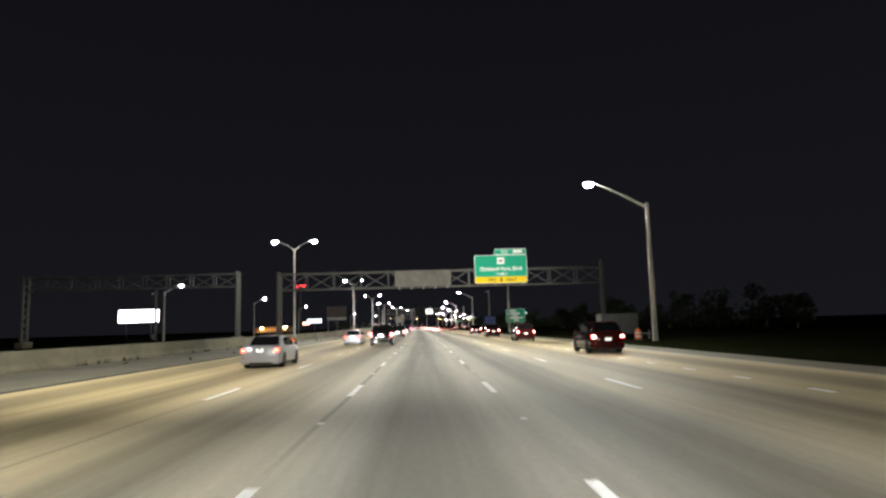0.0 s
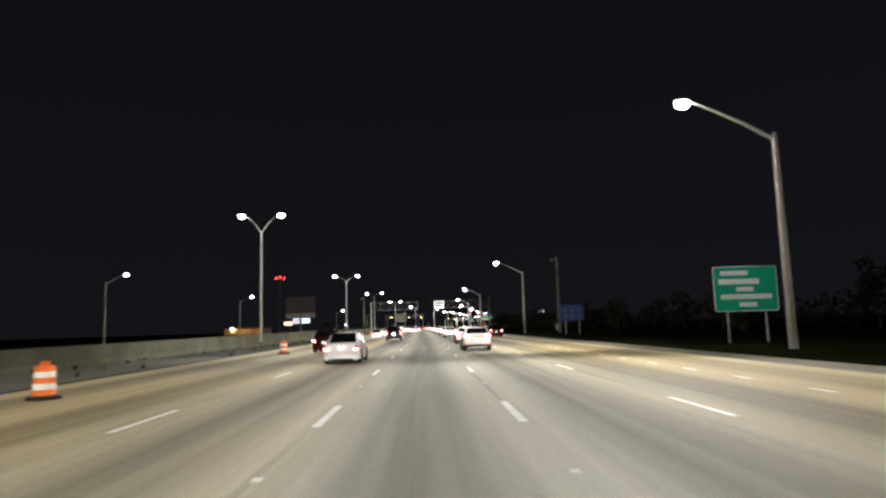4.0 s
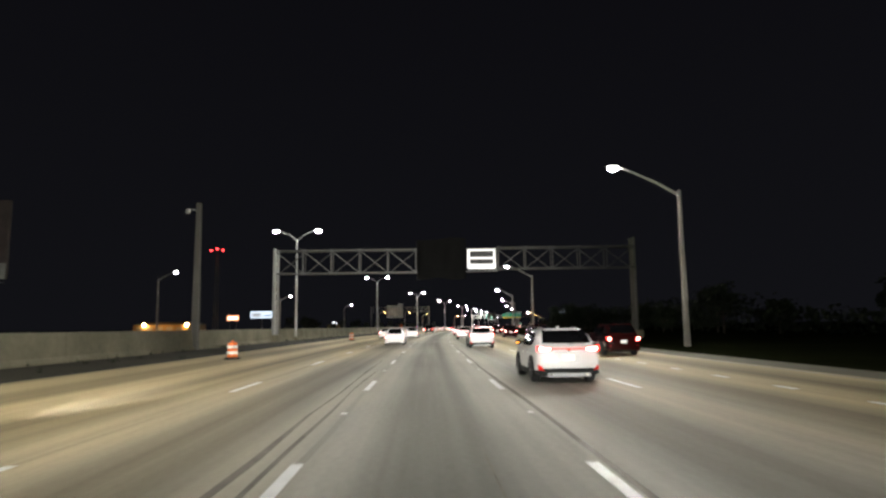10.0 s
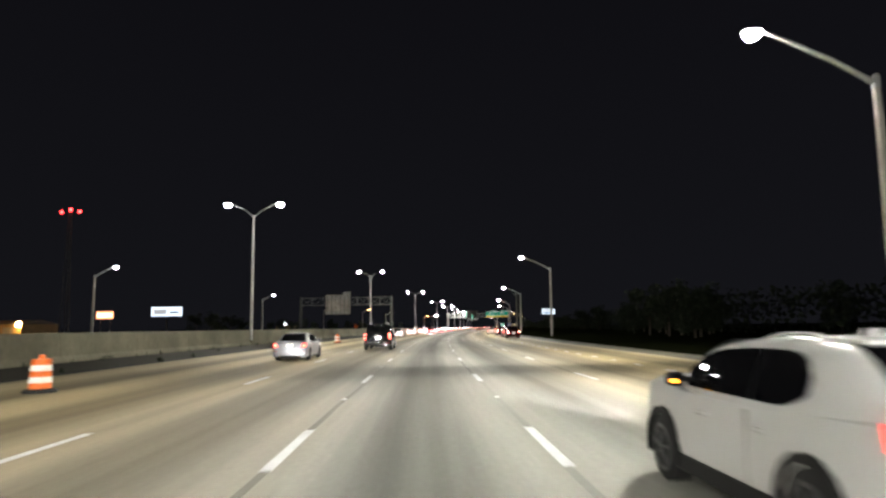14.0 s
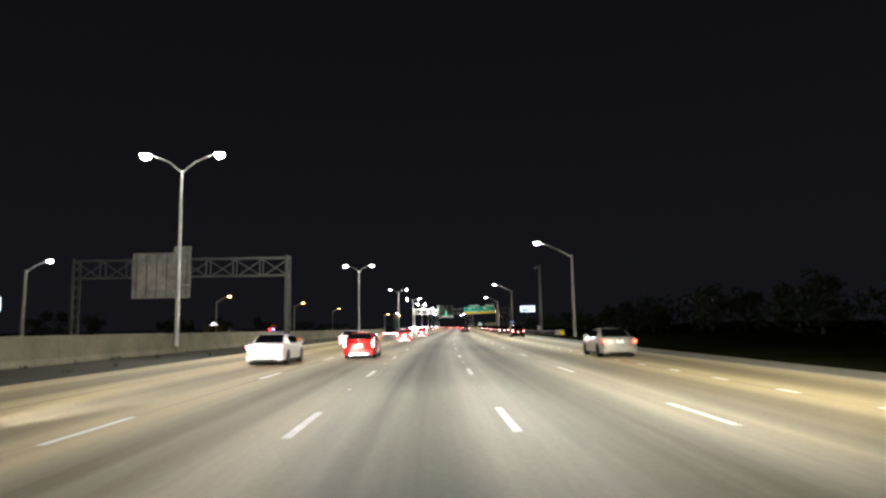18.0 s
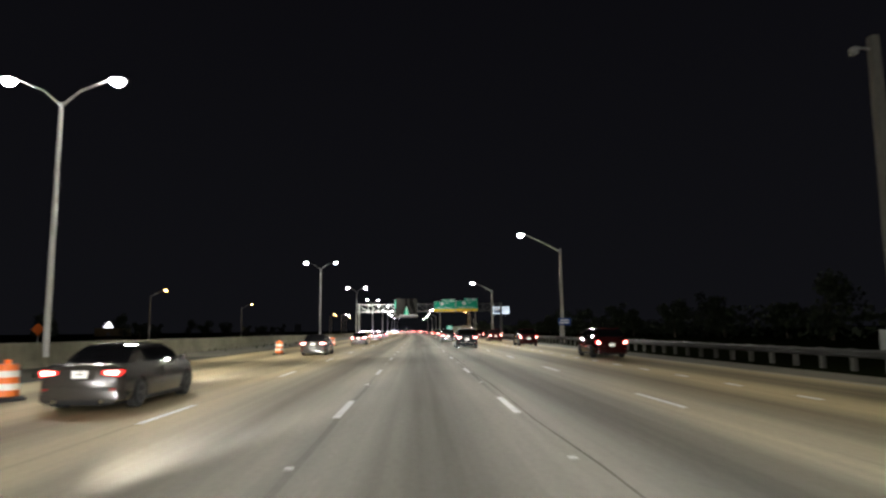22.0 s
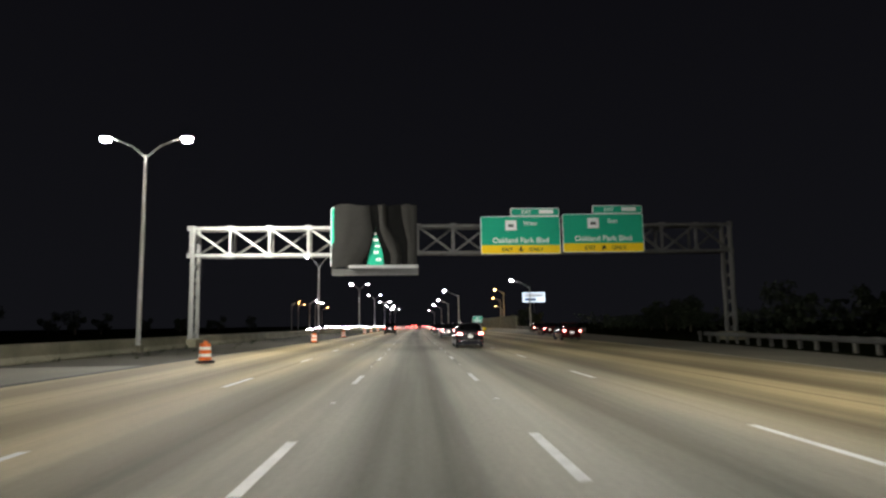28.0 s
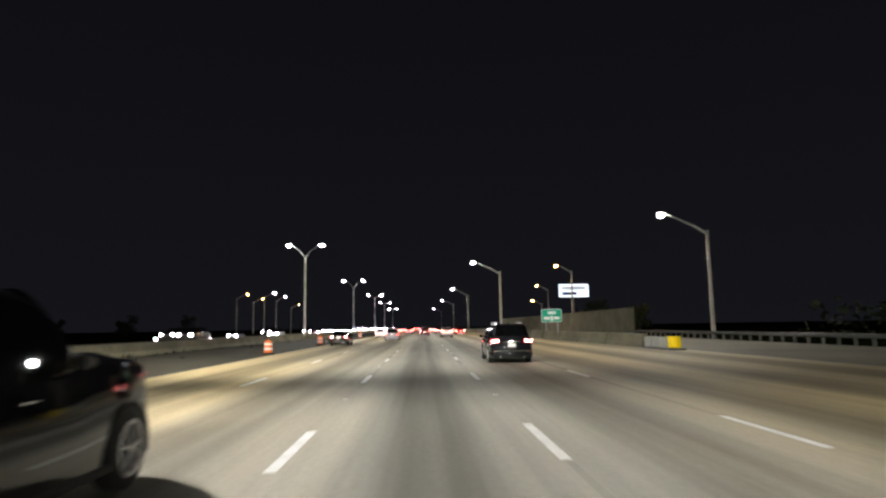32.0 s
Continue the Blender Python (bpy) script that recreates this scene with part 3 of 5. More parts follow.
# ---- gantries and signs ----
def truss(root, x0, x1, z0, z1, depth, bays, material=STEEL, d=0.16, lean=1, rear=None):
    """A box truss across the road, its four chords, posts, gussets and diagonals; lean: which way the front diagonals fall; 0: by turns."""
    # rear: steel of the far plane; a darker one holds its shade
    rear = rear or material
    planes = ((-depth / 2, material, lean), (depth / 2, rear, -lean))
    for y, m, _ in planes:
        for z in (z0, z1):
            part("chord", Shape().bar((x0, y, z), (x1, y, z), d, d), m, root)
    w = (x1 - x0) / bays
    for k in range(bays + 1):
        x = x0 + k * w
        for y, m, fall in planes:
            part("truss_post", Shape().bar((x, y, z0), (x, y, z1), d * 0.85, d * 0.85), m, root)
            if k < bays:
                if lean == 0:
                    fall = (1 if k % 2 == 0 else -1) * (1 if y < 0 else -1)
                a, b = (x, x + w) if fall > 0 else (x + w, x)
                part("diagonal", Shape().bar((a, y, z1), (b, y, z0), d * 0.75, d * 0.75), m, root)
        for z in (z0, z1):
            part("gusset", Shape().box(x - d * 1.2, x + d * 1.2, -depth / 2 - d * 0.62, -depth / 2 - d * 0.52, z - d * 0.9, z + d * 0.9), material, root)
        part("cross_bar", Shape().bar((x, -depth / 2, z0), (x, depth / 2, z0), d * 0.6, d * 0.6), rear, root)
        if k < bays:
            part("diagonal", Shape().bar((x, depth / 2, z0), (x + w, -depth / 2, z0), d * 0.5, d * 0.5), rear, root)


def tower_post(root, x, z_top, depth, material=STEEL):
    for y in (-depth / 2, depth / 2):
        part("post", Shape().tube([(x, y, 0), (x, y, z_top)], [0.24, 0.2], 10), material, root, smooth=True)
    z = 0.8
    while z < z_top - 0.9:
        part("lacing", Shape().bar((x, -depth / 2, z), (x, depth / 2, z + 0.8), 0.09, 0.09), material, root)
        part("lacing", Shape().bar((x, depth / 2, z), (x, -depth / 2, z + 0.8), 0.09, 0.09), material, root)
        z += 1.2
    part("footing", Shape().box(x - 0.65, x + 0.65, -depth / 2 - 0.6, depth / 2 + 0.6, -0.05, 0.9, 0.08), CONCRETE, root)


def panel(root, name, x0, x1, z0, z1, y, material, label="", border=True):
    """A sign sheet with rounded corners, a white rim and stiffeners at its back."""
    def rounded(a0, a1, b0, b1, r, y0, y1):
        pts = []
        for cx, cz, start in ((a1 - r, b1 - r, 0), (a0 + r, b1 - r, 90), (a0 + r, b0 + r, 180), (a1 - r, b0 + r, 270)):
            for k in range(4):
                t = radians(start + 30 * k)
                pts.append((cx + r * math.cos(t), cz + r * math.sin(t)))
        return Shape().loft([[(x, yy, z) for x, z in pts] for yy in (y0, y1)])
    r = min(0.18, (z1 - z0) * 0.2)
    if border:
        ob = part(name, rounded(x0, x1, z0, z1, r, y, y + 0.05), WHITE, root, label)
        part("sign_face", rounded(x0 + 0.06, x1 - 0.06, z0 + 0.06, z1 - 0.06, r * 0.8, y - 0.012, y - 0.002), material, ob)
    else:
        ob = part(name, rounded(x0, x1, z0, z1, r, y, y + 0.05), material, root, label)
    return ob


def shield(root, x, z, size, y):
    part("route_shield", Shape().box(x - size * 0.55, x + size * 0.55, y - 0.012, y - 0.002, z - size / 2, z + size / 2), WHITE, root)
    part("route_mark", Shape().box(x - size * 0.26, x + size * 0.26, y - 0.02, y - 0.013, z - size * 0.16, z + size * 0.10), DARK_STEEL, root)


def exit_sign(root, x0, x1, z0, z1, y, first, second="", arrow=0, tab="right"):
    """A green guide sign with a yellow foot panel and an exit tab."""
    w, h = x1 - x0, z1 - z0
    foot = z0 + h * 0.235
    base = panel(root, "guide_sign", x0, x1, z0, z1, y, GREEN, "green guide sign with a yellow foot panel")
    part("foot_panel", Shape().box(x0 + 0.06, x1 - 0.06, y - 0.022, y - 0.013, z0 + 0.05, foot), YELLOW, base)
    lettering("letter", "EXIT", h * 0.14, x0 + w * 0.33, y - 0.03, z0 + h * 0.07, BLACK, base)
    lettering("letter", "ONLY", h * 0.14, x0 + w * 0.69, y - 0.03, z0 + h * 0.07, BLACK, base)
    ax, az, k = x0 + w * 0.5, z0 + h * 0.12, h * 0.07
    pts = [(-0.35, 1), (0.35, 1), (0.35, 0), (1.1, 0), (0, -1), (-1.1, 0), (-0.35, 0)]
    t = radians(arrow)
    part("arrow", Shape().loft([[(ax + k * (x * math.cos(t) - z * math.sin(t)), yy, az + k * (x * math.sin(t) + z * math.cos(t))) for x, z in pts]
                               for yy in (y - 0.035, y - 0.025)]), BLACK, base)
    lettering("letter", first, h * 0.20 if second == "1/2 MILE" else h * 0.20, x0 + w * 0.5, y - 0.025, foot + h * (0.21 if second == "1/2 MILE" else 0.06), WHITE, base)
    if second == "1/2 MILE":
        lettering("letter", second, h * 0.12, x0 + w * 0.5, y - 0.025, foot + h * 0.05, WHITE, base)
        shield(base, x0 + w * 0.5, z1 - h * 0.20, h * 0.24, y - 0.012)
    else:
        shield(base, x0 + w * 0.38, z1 - h * 0.24, h * 0.27, y - 0.012)
        lettering("letter", second, h * 0.16, x0 + w * 0.62, y - 0.025, z1 - h * 0.24, WHITE, base)
    tx = x1 - w * 0.62 if tab == "right" else x0
    tabp = panel(root, "exit_tab", tx, x1 - 0.05, z1 + 0.02, z1 + h * 0.22, y, GREEN, "green exit tab")
    lettering("letter", "EXIT", h * 0.13, tx + w * 0.2, y - 0.025, z1 + h * 0.07, WHITE, tabp)
    part("number_bar", Shape().box(tx + w * 0.36, tx + w * 0.54, y - 0.02, y - 0.013, z1 + h * 0.07, z1 + h * 0.17), WHITE, tabp)


G1 = thing("sign_gantry", on_road(80.3, 0), "galvanized steel box-truss sign gantry spanning the lanes", "sign gantry")
truss(G1, -18.7, 24.5, 6.9, 9.0, 1.5, 12, MID_STEEL)
tower_post(G1, -18.7, 9.3, 1.5, MID_STEEL)
part("column", Shape().tube([(24.5, 0, 0.9), (24.5, 0, 10.0)], [0.36, 0.31], 14), MID_STEEL, G1, "single round steel column", True)
part("column_cap", Shape().tube([(24.5, 0, 10.0), (24.5, 0, 10.12)], [0.36, 0.2], 14), MID_STEEL, G1)
part("footing", Shape().loft([[(24.5 + r * math.cos(radians(30 * k)), r * math.sin(radians(30 * k)), z) for k in range(12)] for r, z in ((0.95, -0.05), (0.92, 0.35), (0.5, 1.0), (0.42, 1.15))]), CONCRETE, G1, "flared concrete footing")
back = panel(G1, "blank_panel", -3.4, 4.0, 6.95, 9.05, -0.95, OLD_BOARD, "stained bare aluminium panel", False)
for k in range(13):
    part("panel_rib", Shape().box(-3.25 + k * 0.6, -3.20 + k * 0.6, -1.0, -0.95, 7.0, 9.0), OLD_BOARD, back)
for k in range(5):
    part("bracket", Shape().box(-2.9 + k * 1.6, -2.8 + k * 1.6, -1.0, -0.8, 6.55, 6.95), STEEL, G1)
exit_sign(G1, 7.2, 14.2, 7.1, 10.85, -1.0, "Oakland Park Blvd", "1/2 MILE", 0)

G2 = thing("sign_gantry", on_road(346.2, 0), "galvanized steel box-truss sign gantry with a sign wrapped in black sheeting", "sign gantry")
# right half and rear plane dimmed by colour: darker steel for less light
truss(G2, -19.4, -2.05, 8.3, 11.1, 1.5, 5, DARK_STEEL, rear=DARKEST_STEEL)
truss(G2, 8.1, 24.8, 8.6, 11.2, 1.5, 5, DARKEST_STEEL, lean=-1)
for z in (8.35, 11.1):
    for y in (0.3, 0.9):
        part("chord", Shape().bar((-2.05, y, z), (8.1, y, z + 0.1), 0.14, 0.14), DARK_STEEL, G2)
tower_post(G2, -19.4, 11.4, 1.5)
tower_post(G2, 24.8, 12.3, 1.2, WOOD)


def draped(root, x0, x1, z0, z1, y, seed):
    """A cloth cover hanging in folds round a sign."""
    rnd = random.Random(seed)
    nx, nz = 26, 12
    ph = [rnd.uniform(0, 6.3) for _ in range(6)]
    verts = []
    for j in range(nz + 1):
        for i in range(nx + 1):
            u, v = i / nx, j / nz
            fold = 0.11 * math.sin(u * 10 + ph[0] + 2.6 * v) + 0.05 * math.sin(u * 24 + ph[1] - 4 * v) + 0.07 * math.sin(u * 6 + v * 6 + ph[2])
            sag = 0.12 * math.sin(u * 9 + ph[3]) * (1 if j == 0 else 0) + (0.15 * math.sin(u * 5 + ph[4]) if j == nz else 0)
            edge = 0.25 if i in (0, nx) else 0.0
            verts.append((x0 + (x1 - x0) * u, y - 0.15 + fold + edge, z0 + (z1 - z0) * v + sag))
    w = nx + 1
    front = [(j * w + i, j * w + i + 1, (j + 1) * w + i + 1, (j + 1) * w + i) for j in range(nz) for i in range(nx)]
    n = len(verts)
    verts += [(x, yy + 0.03, z) for x, yy, z in verts]
    rear = [tuple(n + i for i in reversed(f)) for f in front]
    sh = Shape().add(verts, front + rear)
    return part("sheet_cover", sh, SHEETING, root, "black sheeting hanging in folds", smooth=True)


panel(G2, "covered_sign", -1.8, 4.0, 7.6, 12.0, -0.7, DARK_STEEL, border=False)
draped(G2, -1.95, 4.1, 7.4, 12.3, -1.0, 3)
# no lamp in this panel: the headlights' return is added as emission
wp = panel(G2, "white_panel", 4.25, 7.75, 8.55, 11.05, -1.0, PANEL_WHITE, "white reflective panel with two dark bars, headlight return put in as glow", False)
for z0, z1 in ((10.05, 10.75), (9.2, 9.75)):
    part("dark_bar", Shape().box(4.6, 7.45, -1.012, -1.002, z0, z1), BLACK, wp)

G3 = thing("sign_gantry", on_road(561.5, 0), "steel truss gantry over the opposite carriageway, its sign seen from behind", "sign gantry")
truss(G3, -46.0, -19.0, 8.4, 10.6, 1.4, 8, DARK_STEEL)
tower_post(G3, -19.0, 10.9, 1.4, MID_STEEL)
tower_post(G3, -46.0, 10.9, 1.4, MID_STEEL)
sb = panel(G3, "sign_back", -38.4, -31.0, 5.7, 11.4, -0.9, RUSTY, "stained bare back of a large sign", False)
panel(G3, "tab_back", -33.2, -31.0, 11.4, 12.2, -0.9, SIGN_BACK, border=False)
for z0, z1 in ((10.0, 11.3), (5.75, 6.75)):
    part("back_strip", Shape().box(-38.3, -31.1, -0.99, -0.91, z0, z1), SIGN_BACK, sb, "pale bare metal strip")
for k in range(6):
    part("stiffener", Shape().box(-37.9 + k * 1.28, -37.75 + k * 1.28, -1.04, -0.9, 5.8, 11.2), OLD_BOARD, sb)
part("light_shelf", Shape().box(-33.2, -31.0, -1.6, -0.95, 7.2, 7.35), STEEL, G3)

G0 = thing("sign_gantry", on_road(98, 0), "steel truss gantry over the opposite carriageway, dimly lit", "sign gantry")
truss(G0, -62.0, -29.0, 8.8, 10.8, 1.4, 9, DARK_STEEL)
tower_post(G0, -29.0, 11.2, 1.4, DARK_STEEL)
tower_post(G0, -62.0, 11.2, 1.4, DARK_STEEL)

G4 = thing("sign_gantry", on_road(806.3, 0, -0.18), "pale galvanized box-truss gantry with a covered sign and two exit signs", "sign gantry")
# shading of the rear planes and right span is put into darker steels
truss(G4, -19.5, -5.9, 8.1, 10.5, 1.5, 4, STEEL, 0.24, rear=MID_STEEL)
truss(G4, 0.4, 28.9, 8.2, 10.6, 1.5, 9, MID_STEEL, 0.24, lean=0, rear=DARKEST_STEEL)
for z in (8.15, 10.5):
    part("chord", Shape().bar((-7.2, 0.7, z), (0.4, 0.7, z + 0.1), 0.18, 0.18), STEEL, G4)
tower_post(G4, -19.3, 10.7, 1.5)
tower_post(G4, 28.9, 10.9, 1.5, DARK_STEEL)
cov = panel(G4, "covered_sign", -7.3, -0.2, 7.0, 12.3, -1.0, GREEN, "green sign hidden under a torn cover")
for z, x in ((9.9, -3.45), (9.35, -3.55), (8.8, -3.4), (8.25, -3.5), (7.6, -3.3)):
    for k in range(2):
        part("text_bar", Shape().box(x + k * 0.24, x + 0.17 + k * 0.24, -1.03, -1.014, z - 0.12, z + 0.12), WHITE, cov)


def swag(root, name, left, right, y, bulge, material, label, z0=6.85, z1=12.45):
    """A hanging length of cloth between two curved edges, rounded out towards the road."""
    nx, nz = 14, 22
    verts = []
    for j in range(nz + 1):
        v = j / nz
        a, b = ramp_value(v, *left), ramp_value(v, *right)
        for i in range(nx + 1):
            u = i / nx
            crease = (b - a) / 3.2 * (0.07 * math.sin(6 * u + 3 * v + a) + 0.03 * math.sin(13 * u - 4 * v))
            verts.append((a + (b - a) * u, y - bulge * math.sin(math.pi * u) ** 0.7 - crease * math.sin(math.pi * u), z0 + (z1 - z0) * v + (0.08 * math.sin(7 * u + a) if j in (0, nz) else 0)))
    w, n = nx + 1, len(verts)
    front = [(j * w + i, j * w + i + 1, (j + 1) * w + i + 1, (j + 1) * w + i) for j in range(nz) for i in range(nx)]
    verts += [(x, yy + 0.03, z) for x, yy, z in verts]
    return part(name, Shape().add(verts, front + [tuple(n + i for i in reversed(f)) for f in front]), material, root, label, smooth=True)


swag(G4, "dark_lining", ((0, -7.0), (1, -7.0)), ((0, -4.2), (0.30, -3.8), (0.58, -3.38), (1, -3.3)), -1.1, 0.02, SHEETING, "black lining under the torn cover")
swag(G4, "dark_lining", ((0, -2.6), (0.25, -2.75), (0.58, -3.36), (1, -3.36)), ((0, 0.25), (1, 0.25)), -1.12, 0.02, SHEETING, "black lining under the torn cover")
swag(G4, "cloth_cover", ((0, -7.2), (0.36, -7.2), (0.42, -6.95), (1, -6.95)), ((0, -4.75), (0.12, -4.45), (0.24, -4.0), (0.40, -3.72), (0.58, -3.58), (0.74, -3.75), (1, -3.9)), -1.25, 0.32, CLOTH, "grey-brown cloth hanging in a broad swag")
swag(G4, "cloth_cover", ((0, -2.15), (0.10, -2.0), (0.22, -2.05), (0.42, -2.6), (0.60, -2.95), (1, -3.1)), ((0, -1.15), (0.18, -1.05), (0.34, -1.25), (0.50, -1.75), (0.66, -2.3), (1, -2.4)), -1.25, 0.26, CLOTH, "torn grey-brown strip of cloth twisting down")
swag(G4, "cloth_cover", ((0, -0.55), (0.4, -0.5), (0.7, -0.9), (1, -1.1)), ((0, 0.3), (1, 0.3)), -1.22, 0.16, CLOTH, "grey-brown cloth edge")
part("light_shelf", Shape().box(-5.6, 0.4, -2.2, -1.75, 6.85, 6.93).box(-5.6, 0.4, -2.25, -2.2, 6.8, 7.0).box(-5.6, 0.4, -1.75, -1.7, 6.75, 6.85), STEEL, G4, "narrow steel light shelf")
part("shelf_apron", Shape().box(-7.1, 0.4, -1.74, -1.68, 6.15, 6.74), MID_STEEL, G4, "dark apron under the light shelf")
for k in range(5):
    part("shelf_bracket", Shape().bar((-5.3 + k * 1.35, -1.7, 6.8), (-5.3 + k * 1.35, -0.95, 7.2), 0.07, 0.07), DARK_STEEL, G4)
exit_sign(G4, 6.0, 13.2, 8.0, 11.4, -1.0, "Oakland Park Blvd", "West", 0)
exit_sign(G4, 13.4, 20.8, 8.1, 11.6, -1.0, "Oakland Park Blvd", "East", 145)


def ground_sign(s, off0, off1, z0, z1, material, rows, label, posts=2, bars=WHITE):
    mid, half = (off0 + off1) / 2, (off1 - off0) / 2
    root = thing("road_sign", on_road(s, mid), label, "road sign")
    for k in range(posts):
        x = (-0.6 + 1.2 * k / max(1, posts - 1)) * half
        part("post", Shape().box(x - 0.06, x + 0.06, -0.02, 0.1, -0.1, z1 - 0.2), STEEL, root)
    p = panel(root, "sign_panel", -half, half, z0, z1, -0.1, material, border=material is GREEN)
    for a, b, c, d in rows:
        part("text_bar", Shape().box(-half + a * 2 * half, -half + b * 2 * half, -0.122, -0.114, z0 + c * (z1 - z0), z0 + d * (z1 - z0)), bars, p)
    return root


ground_sign(150.4, 20.6, 25.2, 2.1, 5.3, GREEN, [(0.12, 0.55, 0.80, 0.90), (0.08, 0.72, 0.60, 0.72), (0.35, 0.62, 0.44, 0.54), (0.10, 0.90, 0.27, 0.38), (0.38, 0.66, 0.10, 0.20)],
            "green roadside guide sign with white lines of text on two posts")
ground_sign(203.3, 21.0, 24.5, 2.0, 4.4, BLUE, [(0.10, 0.30, 0.12, 0.42), (0.38, 0.62, 0.12, 0.42), (0.70, 0.90, 0.12, 0.42), (0.10, 0.30, 0.52, 0.80),
                                                (0.38, 0.62, 0.52, 0.80), (0.70, 0.90, 0.52, 0.80), (0.2, 0.8, 0.86, 0.93)], "blue roadside services sign with six pale panels", bars=PALE)
ground_sign(950, 17.6, 20.6, 2.1, 4.0, GREEN, [(0.3, 0.7, 0.62, 0.82), (0.12, 0.40, 0.2, 0.42), (0.6, 0.88, 0.2, 0.42), (0.44, 0.56, 0.1, 0.5)], "green exit sign on posts at the ramp's gore")
ground_sign(664.6, 17.0, 18.6, 2.1, 3.0, BLUE, [(0.15, 0.85, 0.25, 0.42), (0.2, 0.8, 0.58, 0.75)], "small pale blue sign beside the guardrail", 1)

dia = thing("work_sign", on_road(692.7, -57.3), "orange diamond road work sign on a post", "road sign")
part("post", Shape().box(-0.05, 0.05, 0, 0.1, -0.1, 2.4), STEEL, dia)
part("sign_panel", Shape().loft([[(0, y, 3.4), (-1.0, y, 2.4), (0, y, 1.4), (1.0, y, 2.4)] for y in (-0.05, 0)]), ORANGE, dia)


def billboard(s, off0, off1, z0, z1, face, label, legs=1, strips=0, marks=None):
    mid, half = (off0 + off1) / 2, (off1 - off0) / 2
    root = thing("billboard", on_road(s, mid), label, "billboard")
    for k in range(legs):
        x = 0 if legs == 1 else -half * 0.6 + k * half * 1.2 / (legs - 1)
        part("column", Shape().tube([(x, 0.6, -0.1), (x, 0.6, z0 + 0.3)], 0.38 if legs == 1 else 0.16, 10), DARK_STEEL, root)
    p = part("board", Shape().box(-half, half, 0, 0.35, z0, z1, 0.05), face, root)
    part("catwalk", Shape().box(-half, half, -0.9, -0.02, z0 - 0.35, z0 - 0.25), DARK_STEEL, root)
    for k in range(strips):
        x = -half + (k + 0.5) * 2 * half / strips
        part("board_strip", Shape().box(x - half / strips * 0.9, x + half / strips * 0.9, -0.03, -0.004, z0 + 0.1, z1 - 0.1), face, p)
    for a, b, c, d, m in marks or ():
        part("board_mark", Shape().box(-half + a * 2 * half, -half + b * 2 * half, -0.05, -0.035, z0 + c * (z1 - z0), z0 + d * (z1 - z0)), m, p)
    return root


billboard(231, -110.3, -95.8, 6.0, 10.6, BOARD_WHITE, "bright white lit billboard on two steel columns", 2)
billboard(319.8, -45.7, -36.0, 6.1, 12.9, DARK_BOARD, "unlit grey billboard with a pale lower strip", 1, 6, [(0.0, 1.0, 0.0, 0.2, SIGN_BACK)])
billboard(620, -139.2, -132.7, 6.3, 8.9, BOARD_ORANGE, "small glowing orange and white board", 2, 0, [(0.1, 0.9, 0.35, 0.65, BOARD_WHITE)])
billboard(697.6, -160, -144.2, 8.6, 13.1, BOARD_BLUE, "pale lit billboard beyond the opposite carriageway", 1, 0, [(0.08, 0.5, 0.2, 0.75, PANEL_WHITE), (0.6, 0.9, 0.3, 0.5, BLUE)])
billboard(1185, 73.7, 89.4, 16.2, 22.9, BOARD_BLUE, "large pale blue lit billboard on a column", 1, 0, [(0.1, 0.9, 0.55, 0.85, PANEL_WHITE), (0.1, 0.6, 0.15, 0.4, BLUE)])

# tall poles
for s, off, h in ((319.5, -19.4, 12.2), (221.9, 24.8, 13.8), (611.6, 19.5, 14.0), (150, -64, 12.0)):
    root = thing("utility_pole", on_road(s, off), "tall square grey concrete pole", "pole", "poles")
    part("shaft", Shape().loft([[(w * a, w * b, z) for a, b in ((-1, -1), (1, -1), (1, 1), (-1, 1))] for z, w in ((-0.1, 0.26), (h * 0.5, 0.22), (h, 0.17))]), WOOD, root)
    part("camera_arm", Shape().bar((0, 0, h - 0.6), (-0.9, 0, h - 0.5), 0.07, 0.07).box(-1.05, -0.75, -0.15, 0.15, h - 0.85, h - 0.5, 0.05), STEEL, root)
    part("control_box", Shape().box(-0.75, -0.2, -0.3, 0.3, 0.4, 1.5, 0.03), STEEL, root)

mast = thing("radio_mast", on_road(590, -131), "slim lattice mast with red warning lights", "mast")
for a in (0, 120, 240):
    x, y = math.cos(radians(a)), math.sin(radians(a))
    part("mast_leg", Shape().tube([(1.6 * x, 1.6 * y, 0), (0.5 * x, 0.5 * y, 42)], 0.12, 6), DARK_STEEL, mast)
for k in range(20):
    r0, r1 = 1.6 - 1.1 * k / 20, 1.6 - 1.1 * (k + 1) / 20
    for a in (0, 120, 240):
        p, q = radians(a), radians(a + 120)
        part("mast_brace", Shape().bar((r0 * math.cos(p), r0 * math.sin(p), k * 2.1), (r1 * math.cos(q), r1 * math.sin(q), k * 2.1 + 2.1), 0.06, 0.06), DARK_STEEL, mast)
for x, z in ((-3.2, 41.6), (0, 42.4), (3.2, 41.6)):
    part("warning_light", Shape().tube([(x, 0, z - 0.4), (x, 0, z + 0.4)], 0.45, 8), BEACON, mast, "red warning light")
part("cross_arm", Shape().bar((-3.3, 0, 41.2), (3.3, 0, 41.2), 0.14, 0.14), DARK_STEEL, mast)

